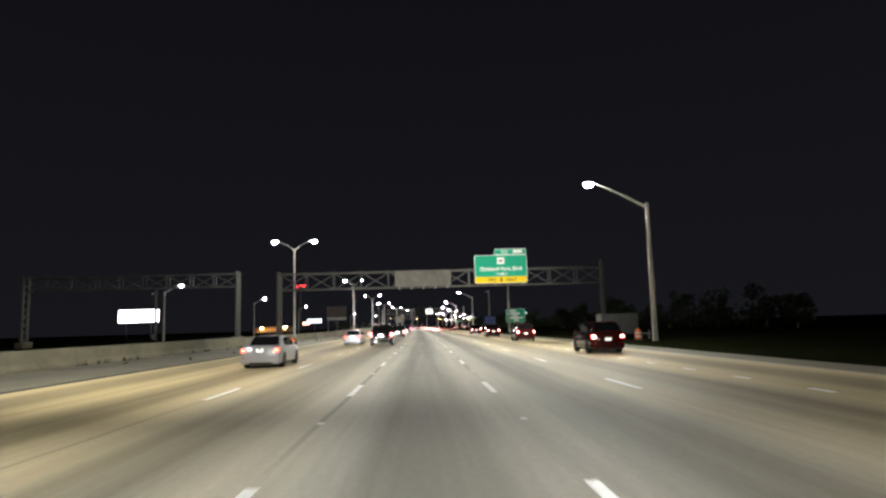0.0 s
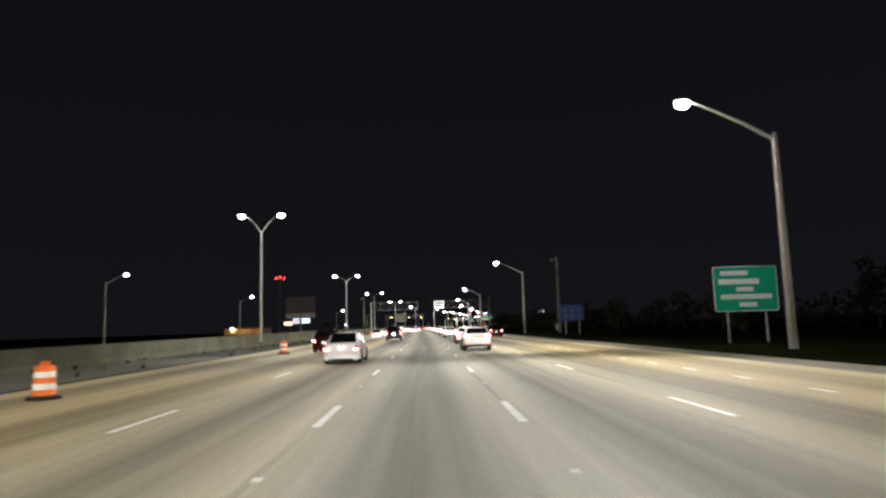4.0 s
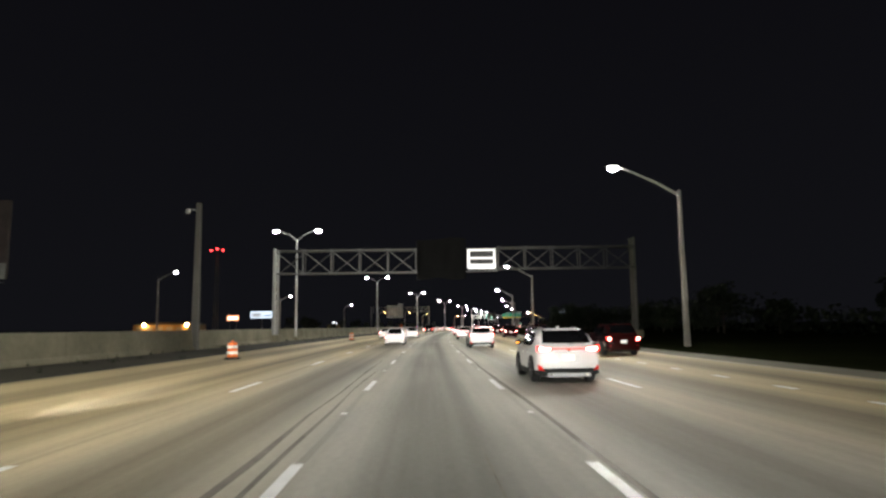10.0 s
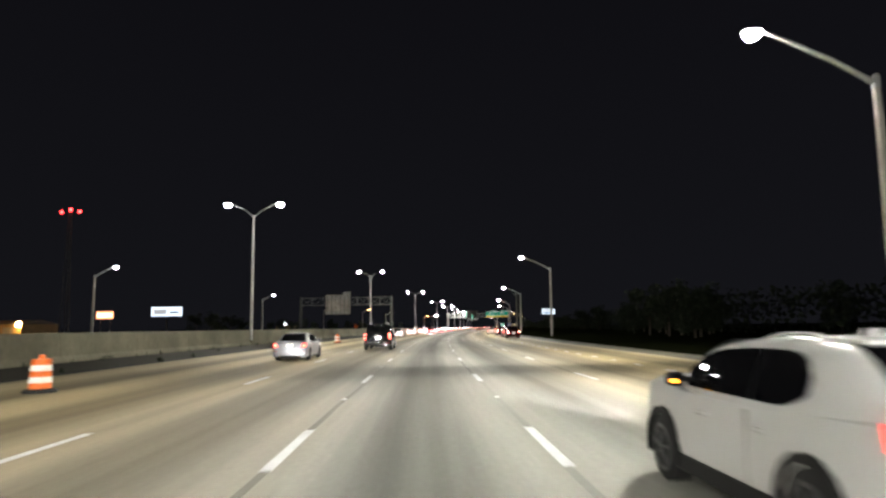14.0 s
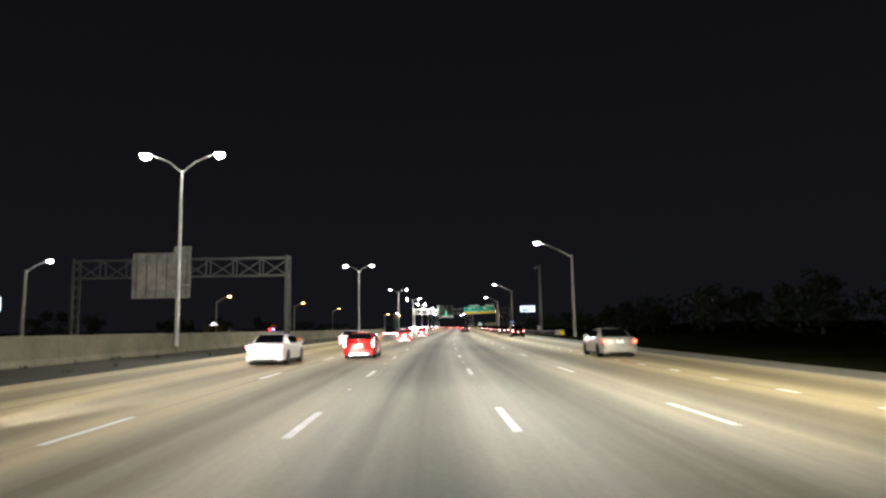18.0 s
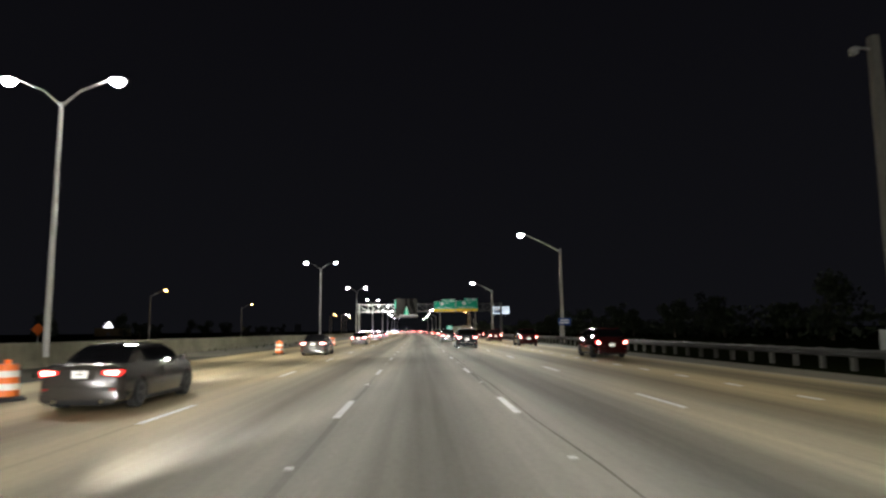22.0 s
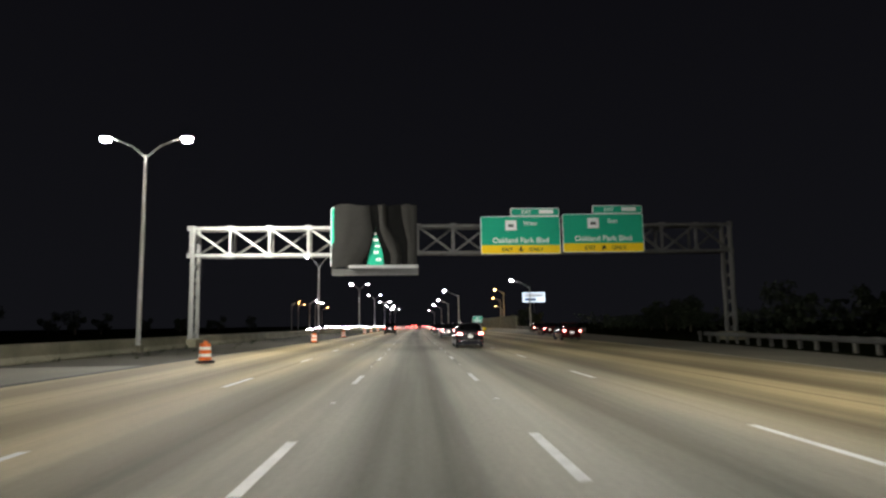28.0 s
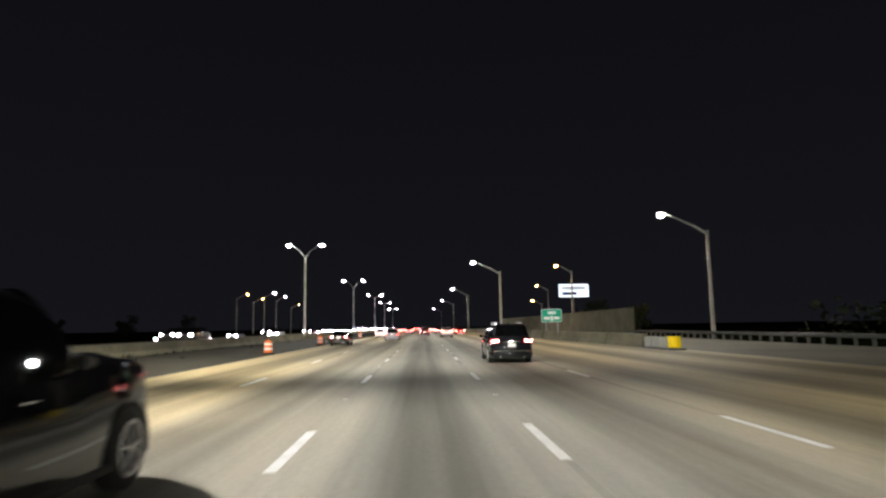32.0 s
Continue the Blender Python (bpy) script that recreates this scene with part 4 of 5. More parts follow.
yard = thing("warehouse", on_road(590, -158), "low warehouse lit by amber floodlights", "building")
part("wall", Shape().box(-16, 14, 0, 18, -0.1, 4.2), BUILDING, yard)
part("roof", Shape().loft([[(-16.5, -0.5, 4.2), (14.5, -0.5, 4.2), (14.5, 18.5, 4.2), (-16.5, 18.5, 4.2)], [(-16.5, 8.5, 5.6), (14.5, 8.5, 5.6), (14.5, 9.5, 5.6), (-16.5, 9.5, 5.6)]]), DARK_STEEL, yard)
for k in range(5):
    part("roller_door", Shape().box(-14 + k * 5.4, -10.6 + k * 5.4, -0.06, -0.01, 0, 3.2), STEEL, yard)
for x in (-9.5, 13.5):
    part("floodlight", Shape().box(x - 0.7, x + 0.7, -0.9, -0.4, 3.4, 4.9, 0.1), FLOOD, yard, "lit amber floodlight")
spot("yard_light", on_road(590, -160).translation + Vector((0, -7, 7)), on_road(590, -160).translation + Vector((0, 0, 1.5)), 2600, SODIUM, 140, 0.8)


shop = thing("shop_building", on_road(1050, -207), "low dark shop with a lit white triangular gable", "building")
part("wall", Shape().box(-9, 9, 0, 14, -0.1, 5.2), BUILDING, shop)
part("roof", Shape().box(-9.4, 9.4, -0.4, 14.4, 5.2, 5.5), DARK_STEEL, shop)
part("gable", Shape().loft([[(-3.2, y, 5.6), (3.2, y, 5.6), (0, y, 9.6)] for y in (-0.5, 0.5)]), BOARD_WHITE, shop, "glowing white triangular gable")
part("door", Shape().box(-1.2, 1.2, -0.06, -0.01, 0, 2.4), STEEL, shop)

# ---- guardrails, crash cushion, ramp wall ----
def guardrail(name, s0, s1, off, label):
    root = thing(name, Matrix.Identity(4), label, "guardrail", kind="structure")
    s = s0
    k = 0
    while s < s1:
        e = min(s + 3.81, s1)
        rings = []
        for q in (s, e):
            o = off(q)
            prof = [(0.00, 0.42), (-0.07, 0.48), (-0.07, 0.53), (0.0, 0.575), (-0.07, 0.62), (-0.07, 0.67), (0.0, 0.73), (0.02, 0.73), (-0.05, 0.66), (0.02, 0.575), (-0.05, 0.49), (0.02, 0.42)]
            rings.append([at(q, o + x, z + 0.05) for x, z in prof])
        part("rail", Shape().loft(rings), MID_STEEL, root)
        for q in (s, s + 1.9):
            p = at(q, off(q) + 0.22)
            part("post", Shape().box(p.x - 0.08, p.x + 0.08, q - 0.1, q + 0.1, -0.1, 0.80).box(p.x - 0.2, p.x - 0.08, q - 0.08, q + 0.08, 0.45, 0.80), WOOD, root)
        s = e
    return root


guardrail("guardrail_right", 586, 800, lambda s: ramp_value(s, (586, 18.6), (600, 16.4), (740, 16.2), (770, 21.0), (800, 24.5)), "galvanized steel guardrail on timber posts beside the shoulder")
guardrail("guardrail_ramp", 852, 952, lambda s: ramp_value(s, (852, 28.2), (952, 31.5)), "galvanized steel guardrail beside the exit ramp")


def yellow_end(s, off, label):
    root = thing("crash_cushion", on_road(s, off), label, "crash cushion")
    part("nose", Shape().loft([[(0.32 * math.cos(radians(a)), -0.30 * math.sin(radians(a)), z) for a in range(0, 181, 20)] + [(-0.32, 0.5, z), (0.32, 0.5, z)] for z in (0.15, 0.2, 0.80, 0.85)]), YELLOW, root, "yellow nose", True)
    for k in range(3):
        part("cushion_bay", Shape().box(-0.30, 0.30, 0.55 + k * 1.5, 1.95 + k * 1.5, 0.08, 0.78, 0.05), STEEL, root)
    part("skid", Shape().box(-0.5, 0.5, -0.3, 5.0, 0.0, 0.1), DARK_STEEL, root)


yellow_end(895.5, 15.9, "grey crash cushion with a bright yellow nose")
yellow_end(581, 18.8, "small crash cushion with a yellow nose at the guardrail's end")
rw = thing("ramp_wall", Matrix.Identity(4), "pale concrete retaining wall beside the ramp, lit amber", "retaining wall", kind="structure")
for k in range(14):
    s0, s1 = 950 + k * 10, 959.9 + k * 10
    o0, o1 = 31.6 - 0.02 * (s0 - 950), 31.6 - 0.02 * (s1 - 950)
    part("wall_panel", Shape().loft([[at(s, o + x, z) for x, z in ((0, -0.1), (0.35, -0.1), (0.35, 3.9), (0, 3.9))] for s, o in ((s0, o0), (s1, o1))]), CONCRETE, rw)
    part("coping", Shape().loft([[at(s, o + x, z) for x, z in ((-0.1, 3.9), (0.45, 3.9), (0.45, 4.1), (-0.1, 4.1))] for s, o in ((s0, o0), (s1, o1))]), CONCRETE, rw)


# ---- traffic drums ----
def drum():
    root = thing("traffic_drum", Matrix.Identity(4), "orange traffic drum with white reflective bands on a rubber ring", "traffic drum", "drums along the shoulder")
    def ring(r, z):
        return [(r * math.cos(2 * math.pi * k / 16), r * math.sin(2 * math.pi * k / 16), z) for k in range(16)]
    rad = lambda z: 0.30 - 0.055 * z
    part("base_ring", Shape().loft([ring(0.44, 0), ring(0.44, 0.08), ring(0.33, 0.12)]), RUBBER, root, "black rubber base ring", True)
    zs = [0.10, 0.28, 0.44, 0.60, 0.76, 0.92]
    for k in range(5):
        m = (ORANGE, BARREL_WHITE)[k % 2]
        part("drum_body" if k % 2 == 0 else "band", Shape().loft([ring(rad(zs[k]), zs[k]), ring(rad(zs[k]) + 0.008 * (k % 2), zs[k] + 0.02), ring(rad(zs[k + 1]) + 0.008 * (k % 2), zs[k + 1] - 0.02), ring(rad(zs[k + 1]), zs[k + 1])]), m, root, "", True)
    part("handle", Shape().box(-0.12, 0.12, -0.03, 0.03, 0.92, 1.04, 0.02), ORANGE, root)
    return root


first = drum()
DRUMS = [(45.9, -10.4), (83.6, -10.4), (122, -10.4), (152, -10.4), (191.9, -10.5), (212.0, -10.3), (242.5, -10.8), (262, -10.2), (302.5, -11.0), (350, -10.6), (392, -10.5),
         (446.3, -10.6), (494.7, -10.3), (532, -10.4), (569.2, -11.6), (606.2, -10.7), (637.5, -10.5), (662.7, -9.9), (696.0, -10.0), (731.9, -10.0), (781.2, -10.1),
         (813.5, -9.8), (839.9, -9.8), (875.5, -9.8), (903.0, -10.6), (925, -10.6), (965, -10.5), (54.7, 16.0), (52.8, 17.4), (51.2, 18.8)]
first.matrix_world = on_road(*DRUMS[0])
for k, (s, off) in enumerate(DRUMS[1:]):
    copy_thing(first, on_road(s, off, 0 if off < 0 else -0.05, 37.0 * k))


# ---- parked trailer behind the drums ----
trailer = thing("work_trailer", on_road(57.2, 19.1, -0.05), "dim grey box trailer parked on the grass behind three drums", "trailer")
part("box_body", Shape().box(-1.75, 1.75, 0.0, 2.1, 0.62, 2.45, 0.06), MID_STEEL, trailer)
part("chassis", Shape().box(-1.7, 1.7, 0.1, 2.0, 0.45, 0.62), DARKEST_STEEL, trailer)
for x in (-1.72, 0.0, 1.72):
    part("edge_post", Shape().box(x - 0.05, x + 0.05, -0.03, 0.03, 0.62, 2.45), DARKEST_STEEL, trailer)
part("rear_rail", Shape().box(-1.75, 1.75, -0.05, 0.0, 0.5, 0.6), MID_STEEL, trailer)
for x in (-0.55, 0.55):
    for y in (0.2, 1.9):
        part("wheel", Shape().tube([(x - 0.32, y, 0.36), (x - 0.1, y, 0.36)], 0.36, 14), RUBBER, trailer)
part("drawbar", Shape().bar((1.7, 1.0, 0.55), (3.3, 1.0, 0.42), 0.14, 0.14), STEEL, trailer, "pale steel drawbar")
part("jack", Shape().tube([(3.1, 1.0, 0.02), (3.1, 1.0, 0.85)], 0.05, 8).box(2.95, 3.25, 0.85, 1.15, 0.0, 0.03), STEEL, trailer)


# ---- trees ----
def tree_meshes(seed, height):
    rnd = random.Random(seed)
    trunk = Shape()
    trunk.tube([(0, 0, -0.1), (0.1, 0.05, height * 0.25), (-0.1, 0.1, height * 0.55)], [0.22, 0.15, 0.07], 7)
    for k in range(5):
        a = rnd.uniform(0, 6.3)
        z = height * rnd.uniform(0.25, 0.5)
        trunk.tube([(0, 0.05, z), (math.cos(a) * height * 0.22, math.sin(a) * height * 0.22, z + height * 0.25)], [0.08, 0.03], 5)
    crown = Shape()
    blobs = [(rnd.uniform(-0.34, 0.34) * height, rnd.uniform(-0.3, 0.3) * height, rnd.uniform(0.22, 0.9) * height, rnd.uniform(0.10, 0.2) * height) for _ in range(15)]
    for bx, by, bz, br in blobs:
        for _ in range(75):
            d = Vector((rnd.gauss(0, 1), rnd.gauss(0, 1), rnd.gauss(0, 1))).normalized() * br * rnd.uniform(0.6, 1.15)
            p = Vector((bx, by, bz)) + d
            a = Vector((rnd.gauss(0, 1), rnd.gauss(0, 1), rnd.gauss(0, 0.6))).normalized() * rnd.uniform(0.18, 0.4)
            b = a.cross(Vector((rnd.gauss(0, 1), rnd.gauss(0, 1), rnd.gauss(0, 1)))).normalized() * a.length * 0.6
            crown.add([p - a, p + b, p + a, p - b], [(0, 1, 2, 3)])
    return trunk, crown


models = []
for k, h in enumerate((6.0, 7.5, 5.0, 8.5)):
    root = thing("tree", Matrix.Identity(4), "dark leafy roadside tree, barely lit", "tree", "roadside trees")
    t, c = tree_meshes(20 + k, h)
    part("trunk", t, BARK, root)
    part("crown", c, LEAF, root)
    models.append(root)
rnd = random.Random(5)
spots = []
s = 90.0
while s < 900:
    spots.append((s, rnd.uniform(44, 62)))
    s += rnd.uniform(9, 16)
spots += [(455, 33), (461, 36), (468, 34), (474, 38), (481, 35), (488, 40), (1010, 42), (1022, 47), (1030, 52), (985, 45)]
s = 620.0
while s < 1150:
    spots.append((s, rnd.uniform(-125, -95)))
    s += rnd.uniform(14, 26)
used = set()
for s, off in spots:
    k = rnd.randrange(4)
    p = at(s, off)
    m = pose(p.x, p.y, -0.06, 0, 0, rnd.uniform(0, 360))
    if k in used:
        copy_thing(models[k], m)
    else:
        models[k].matrix_world = m
        used.add(k)


# the continuous wood behind the single trees
rnd = random.Random(77)
verts, faces = [], []
for k in range(17000):
    q = rnd.uniform(100, 930)
    depth = rnd.uniform(0, 1)
    tall = 3.2 + 2.6 * noise.noise((q * 0.02, 3.1, 0)) + 1.6 * noise.noise((q * 0.11, 7.7, 0)) + 1.0 * noise.noise((q * 0.45, depth * 3, 1.0)) + (2.6 if 380 < q < 640 else 0)
    p = at(q, 46 + 16 * depth + 4 * noise.noise((q * 0.03, 9.0, 2.0)), max(0.1, tall * rnd.uniform(0, 1) ** 0.6))
    a = Vector((rnd.gauss(0, 1), rnd.gauss(0, 1), rnd.gauss(0, 0.7))).normalized() * rnd.uniform(0.25, 0.6)
    b = a.cross(Vector((rnd.gauss(0, 1), rnd.gauss(0, 1), rnd.gauss(0, 1)))).normalized() * a.length * 0.6
    faces.append(tuple(range(len(verts), len(verts) + 4)))
    verts += [p - a, p + b, p + a, p - b]
me = bpy.data.meshes.new("woodland")
me.from_pydata(verts, [], faces)
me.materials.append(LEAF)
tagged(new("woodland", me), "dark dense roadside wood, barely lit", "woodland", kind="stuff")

# ---- vehicles ----
def body_ring(y, w, z0, z1, shoulder=0.62, tuck=0.06):
    """A car's cross-section at y: sill, flank, shoulder line, deck."""
    zs = z0 + (z1 - z0) * shoulder
    half = [(w * 0.86, z0), (w - tuck * 0.4, z0 + 0.05), (w, z0 + (z1 - z0) * 0.3), (w - 0.01, zs), (w - tuck, z1 - 0.06), (w - tuck - 0.10, z1)]
    return [(x, y, z) for x, z in half] + [(-x, y, z) for x, z in reversed(half)]


def car(kind, colour, label, category, L, W, H, deck, tail, nose, cabin, ride=0.2, wheel=0.33, lit=None, lamps="wide", rails=False, cladding=False, name="car", chrome=False, plain=False):
    """A vehicle whose rear bumper is at y = 0, heading +y.
    deck: height of the belt; tail, nose: heights at the ends; cabin: (rear base, rear roof, front roof, front base) along y."""
    P = PAINTS[colour]
    lit = lit or BRAKE
    root = thing(name, Matrix.Identity(4), label, category, "traffic")
    w = W / 2
    c0, c1, c2, c3 = cabin
    zb, zr = deck - 0.02, H
    bw, tw = w - 0.06, w - 0.27
    st = [(-0.02, w * 0.85, ride + 0.20, tail - 0.13), (0.03, w * 0.92, ride + 0.12, tail - 0.06), (0.10, w * 0.955, ride + 0.05, tail - 0.02), (0.30, w * 0.985, ride, tail), (0.75, w, ride, max(deck, tail - 0.01)),
          (1.5, w, ride, deck), (L * 0.5, w, ride, deck), (c3 - 0.3, w, ride, deck), (c3 + 0.25, w * 0.99, ride, nose + 0.13), (c3 + 0.7, w * 0.975, ride, nose + 0.06), (L - 0.4, w * 0.94, ride, nose),
          (L - 0.15, w * 0.87, ride + 0.05, nose - 0.09), (L, w * 0.74, ride + 0.16, nose - 0.24)]
    if kind == "pickup":
        st = [q for q in st if q[0] > 1.2 or q[0] < 0.5]
    part("body", Shape().loft([body_ring(*q) for q in st]), P, root, smooth=True)

    def top(y):
        if y <= c1:
            return zb + (zr - 0.03 - zb) * math.sin(max(0.0, (y - c0) / (c1 - c0)) * math.pi / 2) ** 0.85
        if y <= c2:
            return zr - 0.03 + 0.03 * math.sin(math.pi * (y - c1) / (c2 - c1))
        return zb + (zr - 0.03 - zb) * math.sin(max(0.0, (c3 - y) / (c3 - c2)) * math.pi / 2) ** 0.9

    def flank(y, z):
        f = min(1.0, max(0.0, (z - zb) / (zr - zb)))
        return (bw + (tw - bw) * f ** 1.25) * (1 - 0.10 * abs(2 * (y - (c0 + c3) / 2) / (c3 - c0)) ** 4)

    rings = []
    for k in range(19):
        t = k / 18
        y = c0 + (c1 - c0) * min(1, t * 3) if t < 1 / 3 else (c1 + (c2 - c1) * (t * 3 - 1) if t < 2 / 3 else c2 + (c3 - c2) * (t * 3 - 2))
        zt = max(top(y), zb + 0.02)
        half = [(flank(y, zb), zb - 0.08)] + [(flank(y, zb + (zt - zb) * q) - d, zb + (zt - zb) * q) for q, d in ((0.05, 0), (0.5, 0), (0.82, 0), (0.94, 0.04))] + [(flank(y, zt) - 0.15, zt), (flank(y, zt) * 0.4, zt + 0.012)]
        rings.append([(x, y, z) for x, z in half] + [(-x, y, z) for x, z in reversed(half)])
    part("roof", Shape().loft(rings), P, root, smooth=True)

    def sheet(nm, fn, nu, nv, material=GLASS):
        pts = [fn(i / nu, j / nv) for j in range(nv + 1) for i in range(nu + 1)]
        return part(nm, Shape().add(pts, [(j * (nu + 1) + i, j * (nu + 1) + i + 1, (j + 1) * (nu + 1) + i + 1, (j + 1) * (nu + 1) + i) for j in range(nv) for i in range(nu)]), material, root, smooth=True)

    def screen(base, roof_y, lo, hi, sign):
        def fn(u, v):
            y = base + (roof_y - base) * (lo + (hi - lo) * v)
            z = top(y)
            x = (2 * u - 1) * (flank(y, z) - (0.10 if kind == "sedan" else 0.06))
            return (x, y + sign * (0.018 - 0.03 * (2 * u - 1) ** 2 * 0.5), z + 0.016)
        return fn

    sheet("rear_window", screen(c0, c1, 0.06 if kind == "sedan" else 0.10, 0.84, -1), 6, 5)
    sheet("windshield", screen(c3, c2, 0.08, 0.88, 1), 6, 5)
    mid = (c0 + c3) / 2
    spans = [(c0 + (c1 - c0) * 0.62 + 0.04, mid - 0.004), (mid + 0.004, c3 - (c3 - c2) * 0.28)]
    if kind in ("suv", "van") and L > 4.3:
        q = c1 + (mid - c1) * 0.36
        spans = [(c0 + (c1 - c0) * 0.7 + 0.30, mid - 0.004), (mid + 0.004, c3 - (c3 - c2) * 0.28)] if cladding else [(c0 + (c1 - c0) * 0.7 + 0.16, q - 0.06), (q + 0.05, mid - 0.004), (mid + 0.004, c3 - (c3 - c2) * 0.28)]
    for k in (-1, 1):
        for a, b in spans:
            def side(u, v, a=a, b=b):
                y = a + (b - a) * u
                f = min(1.0, (y - spans[0][0]) / 0.38)   # the rearmost pane tapers to a rounded end
                lo = zb + 0.03 + 0.10 * (1 - f) ** 2
                hi = lo + (max(top(y), zb + 0.1) - 0.02 - lo) * 0.86 * (0.42 + 0.58 * math.sqrt(max(0.0, 1 - (1 - f) ** 2.4)))
                z = lo + (hi - lo) * v
                return (k * (flank(y, z) + 0.010), y, z)
            sheet("side_window", side, 8, 3)
        yc = c3 - 0.42
        mirror = part("mirror", Shape().loft([[(k * (bw + dx), yc + dy * q, zb + 0.10 + dz * q) for dy, dz in ((-0.05, -0.07), (0.05, -0.06), (0.08, 0.0), (0.05, 0.07), (-0.05, 0.08))]
                                              for dx, q in ((-0.03, 0.3), (0.05, 0.4), (0.07, 0.95), (0.15, 1.0), (0.20, 0.9), (0.22, 0.6))]), PLASTIC if cladding else P, root, smooth=True)
        part("mirror_glass", Shape().box(*sorted((k * (bw + 0.08), k * (bw + 0.19))), yc - 0.058, yc - 0.05, zb + 0.045, zb + 0.155), GLASS, mirror)
        if cladding and k < 0:
            part("indicator", Shape().box(-(bw + 0.20), -(bw + 0.13), yc - 0.068, yc - 0.05, zb + 0.07, zb + 0.10), AMBER, mirror, "lit amber indicator")
        if not plain:
            part("door_line", Shape().box(*sorted((k * (w - 0.03), k * (w + 0.003))), mid - 0.003, mid + 0.003, ride + 0.15, zb - 0.05), PLASTIC if colour in ("black", "navy", "gray") else STEEL, root)
        for y in () if plain else (mid - 0.32, mid + 0.72):
            part("door_handle", Shape().box(*sorted((k * (w - 0.02), k * (w + 0.025))), y, y + 0.2, zb - 0.20, zb - 0.165, 0.01), CHROME if chrome else P, root)
        part("sill", Shape().box(*sorted((k * (w - 0.12), k * (w + 0.004))), 0.95, L - 1.1, ride - 0.05, ride + (0.14 if cladding else 0.05), 0.03), PLASTIC, root)
        if rails:
            x = k * (flank(mid, zr) - 0.13)
            lift = 0.03 if cladding else 0.055
            part("roof_rail", Shape().tube([(x, c1 + 0.2, zr - 0.03), (x, c1 + 0.4, zr + lift - 0.005), (x, (c1 + c2) / 2, zr + lift + 0.005), (x, c2 - 0.5, zr + lift - 0.005), (x, c2 - 0.2, zr - 0.04)],
                                           0.018 if cladding else 0.024, 6), POLE if not cladding else P, root)
        part("headlamp", Shape().loft([[(k * x, y, z) for x, z in ((w * 0.42, nose - 0.36), (w * 0.66, nose - 0.34), (w * 0.68, nose - 0.25), (w * 0.42, nose - 0.27))] for y in (L - 0.15, L + 0.015)]), HEAD, root, "lit headlamp")
        for y in (0.92 if kind != "pickup" else 1.2, L - 0.92):
            wh = part("wheel", Shape().tube([(k * (w - 0.24), y, wheel), (k * (w - 0.22), y, wheel), (k * (w - 0.015), y, wheel), (k * (w + 0.010), y, wheel)], [wheel * 0.9, wheel, wheel, wheel * 0.9], 20), RUBBER, root, smooth=True)
            if not plain:
                part("rim", Shape().tube([(k * (w + 0.002), y, wheel), (k * (w + 0.014), y, wheel)], [wheel * 0.66, wheel * 0.6], 16), PLASTIC, wh)
            sp = Shape().tube([(k * (w + 0.01), y, wheel), (k * (w + 0.03), y, wheel)], wheel * 0.15, 8)
            for q in range(7):
                t = q * 2 * math.pi / 7 + 0.3
                sp.bar((k * (w + 0.018), y, wheel), (k * (w + 0.018), y + wheel * 0.62 * math.cos(t), wheel + wheel * 0.62 * math.sin(t)), 0.05, 0.02)
            sp.loft([[(k * (w + dx), y + wheel * r * math.cos(q * math.pi / 10), wheel + wheel * r * math.sin(q * math.pi / 10)) for dx, r in ((0.015, 0.70), (0.026, 0.69), (0.026, 0.60), (0.015, 0.59))] for q in range(21)], caps=False)
            if not plain:
                part("spokes", sp, RIM if chrome else DARK_RIM, wh, "alloy spokes")
            ar = []
            r1, out = (wheel * 1.24, 0.03) if cladding else (wheel * 1.13, 0.004)
            for q in range(11):
                t = math.pi * (q / 10 * 1.16 - 0.08)
                ar.append([(k * (w - 0.05), y + r * math.cos(t), wheel + r * math.sin(t)) for r in (wheel * 1.0, r1)] + [(k * (w + out), y + r * math.cos(t), wheel + r * math.sin(t)) for r in (r1, wheel * 1.03)])
            part("wheel_arch", Shape().loft(ar), PLASTIC, root, smooth=True)
    # tail
    if lamps == "bar":      # one lamp band across the tail
        part("tail_lamp", Shape().box(-w * 0.5, w * 0.5, -0.035, 0.05, tail - 0.135, tail - 0.10, 0.01), TAIL, root, "thin red lamp band")
        lenses = [((w * 0.48, tail - 0.145), (w * 0.66, tail - 0.19), (w * 0.955, tail - 0.19), (w * 0.97, tail - 0.02), (w * 0.78, tail - 0.07), (w * 0.48, tail - 0.10))]
    elif lamps == "tall":   # upright lamps on the corner posts
        lenses = [((w * 0.80, tail - 0.44), (w * 0.945, tail - 0.42), (w * 0.95, tail - 0.22), (w * 0.80, tail - 0.24)), ((w * 0.80, tail - 0.22), (w * 0.95, tail - 0.20), (w * 0.93, tail - 0.03), (w * 0.82, tail - 0.02))]
    elif lamps == "wedge":   # a dark red upper lens over a lit lower one
        lenses = [((w * 0.60, tail - 0.34), (w * 0.93, tail - 0.33), (w * 0.955, tail - 0.25), (w * 0.66, tail - 0.26))]
        for k in (-1, 1):
            part("upper_lens", Shape().loft([[(k * x, y, z) for x, z in ((w * 0.66, tail - 0.255), (w * 0.955, tail - 0.245), (w * 0.95, tail - 0.16), (w * 0.84, tail - 0.09), (w * 0.78, tail - 0.12))] for y in (-0.03, 0.18)]), RED_GLASS, root, "dark red upper lens")
    elif lamps == "corner":
        lenses = [((w * 0.66, tail - 0.30), (w * 0.92, tail - 0.32), (w * 0.95, tail - 0.13), (w * 0.78, tail - 0.12))]
    elif lamps == "pair":
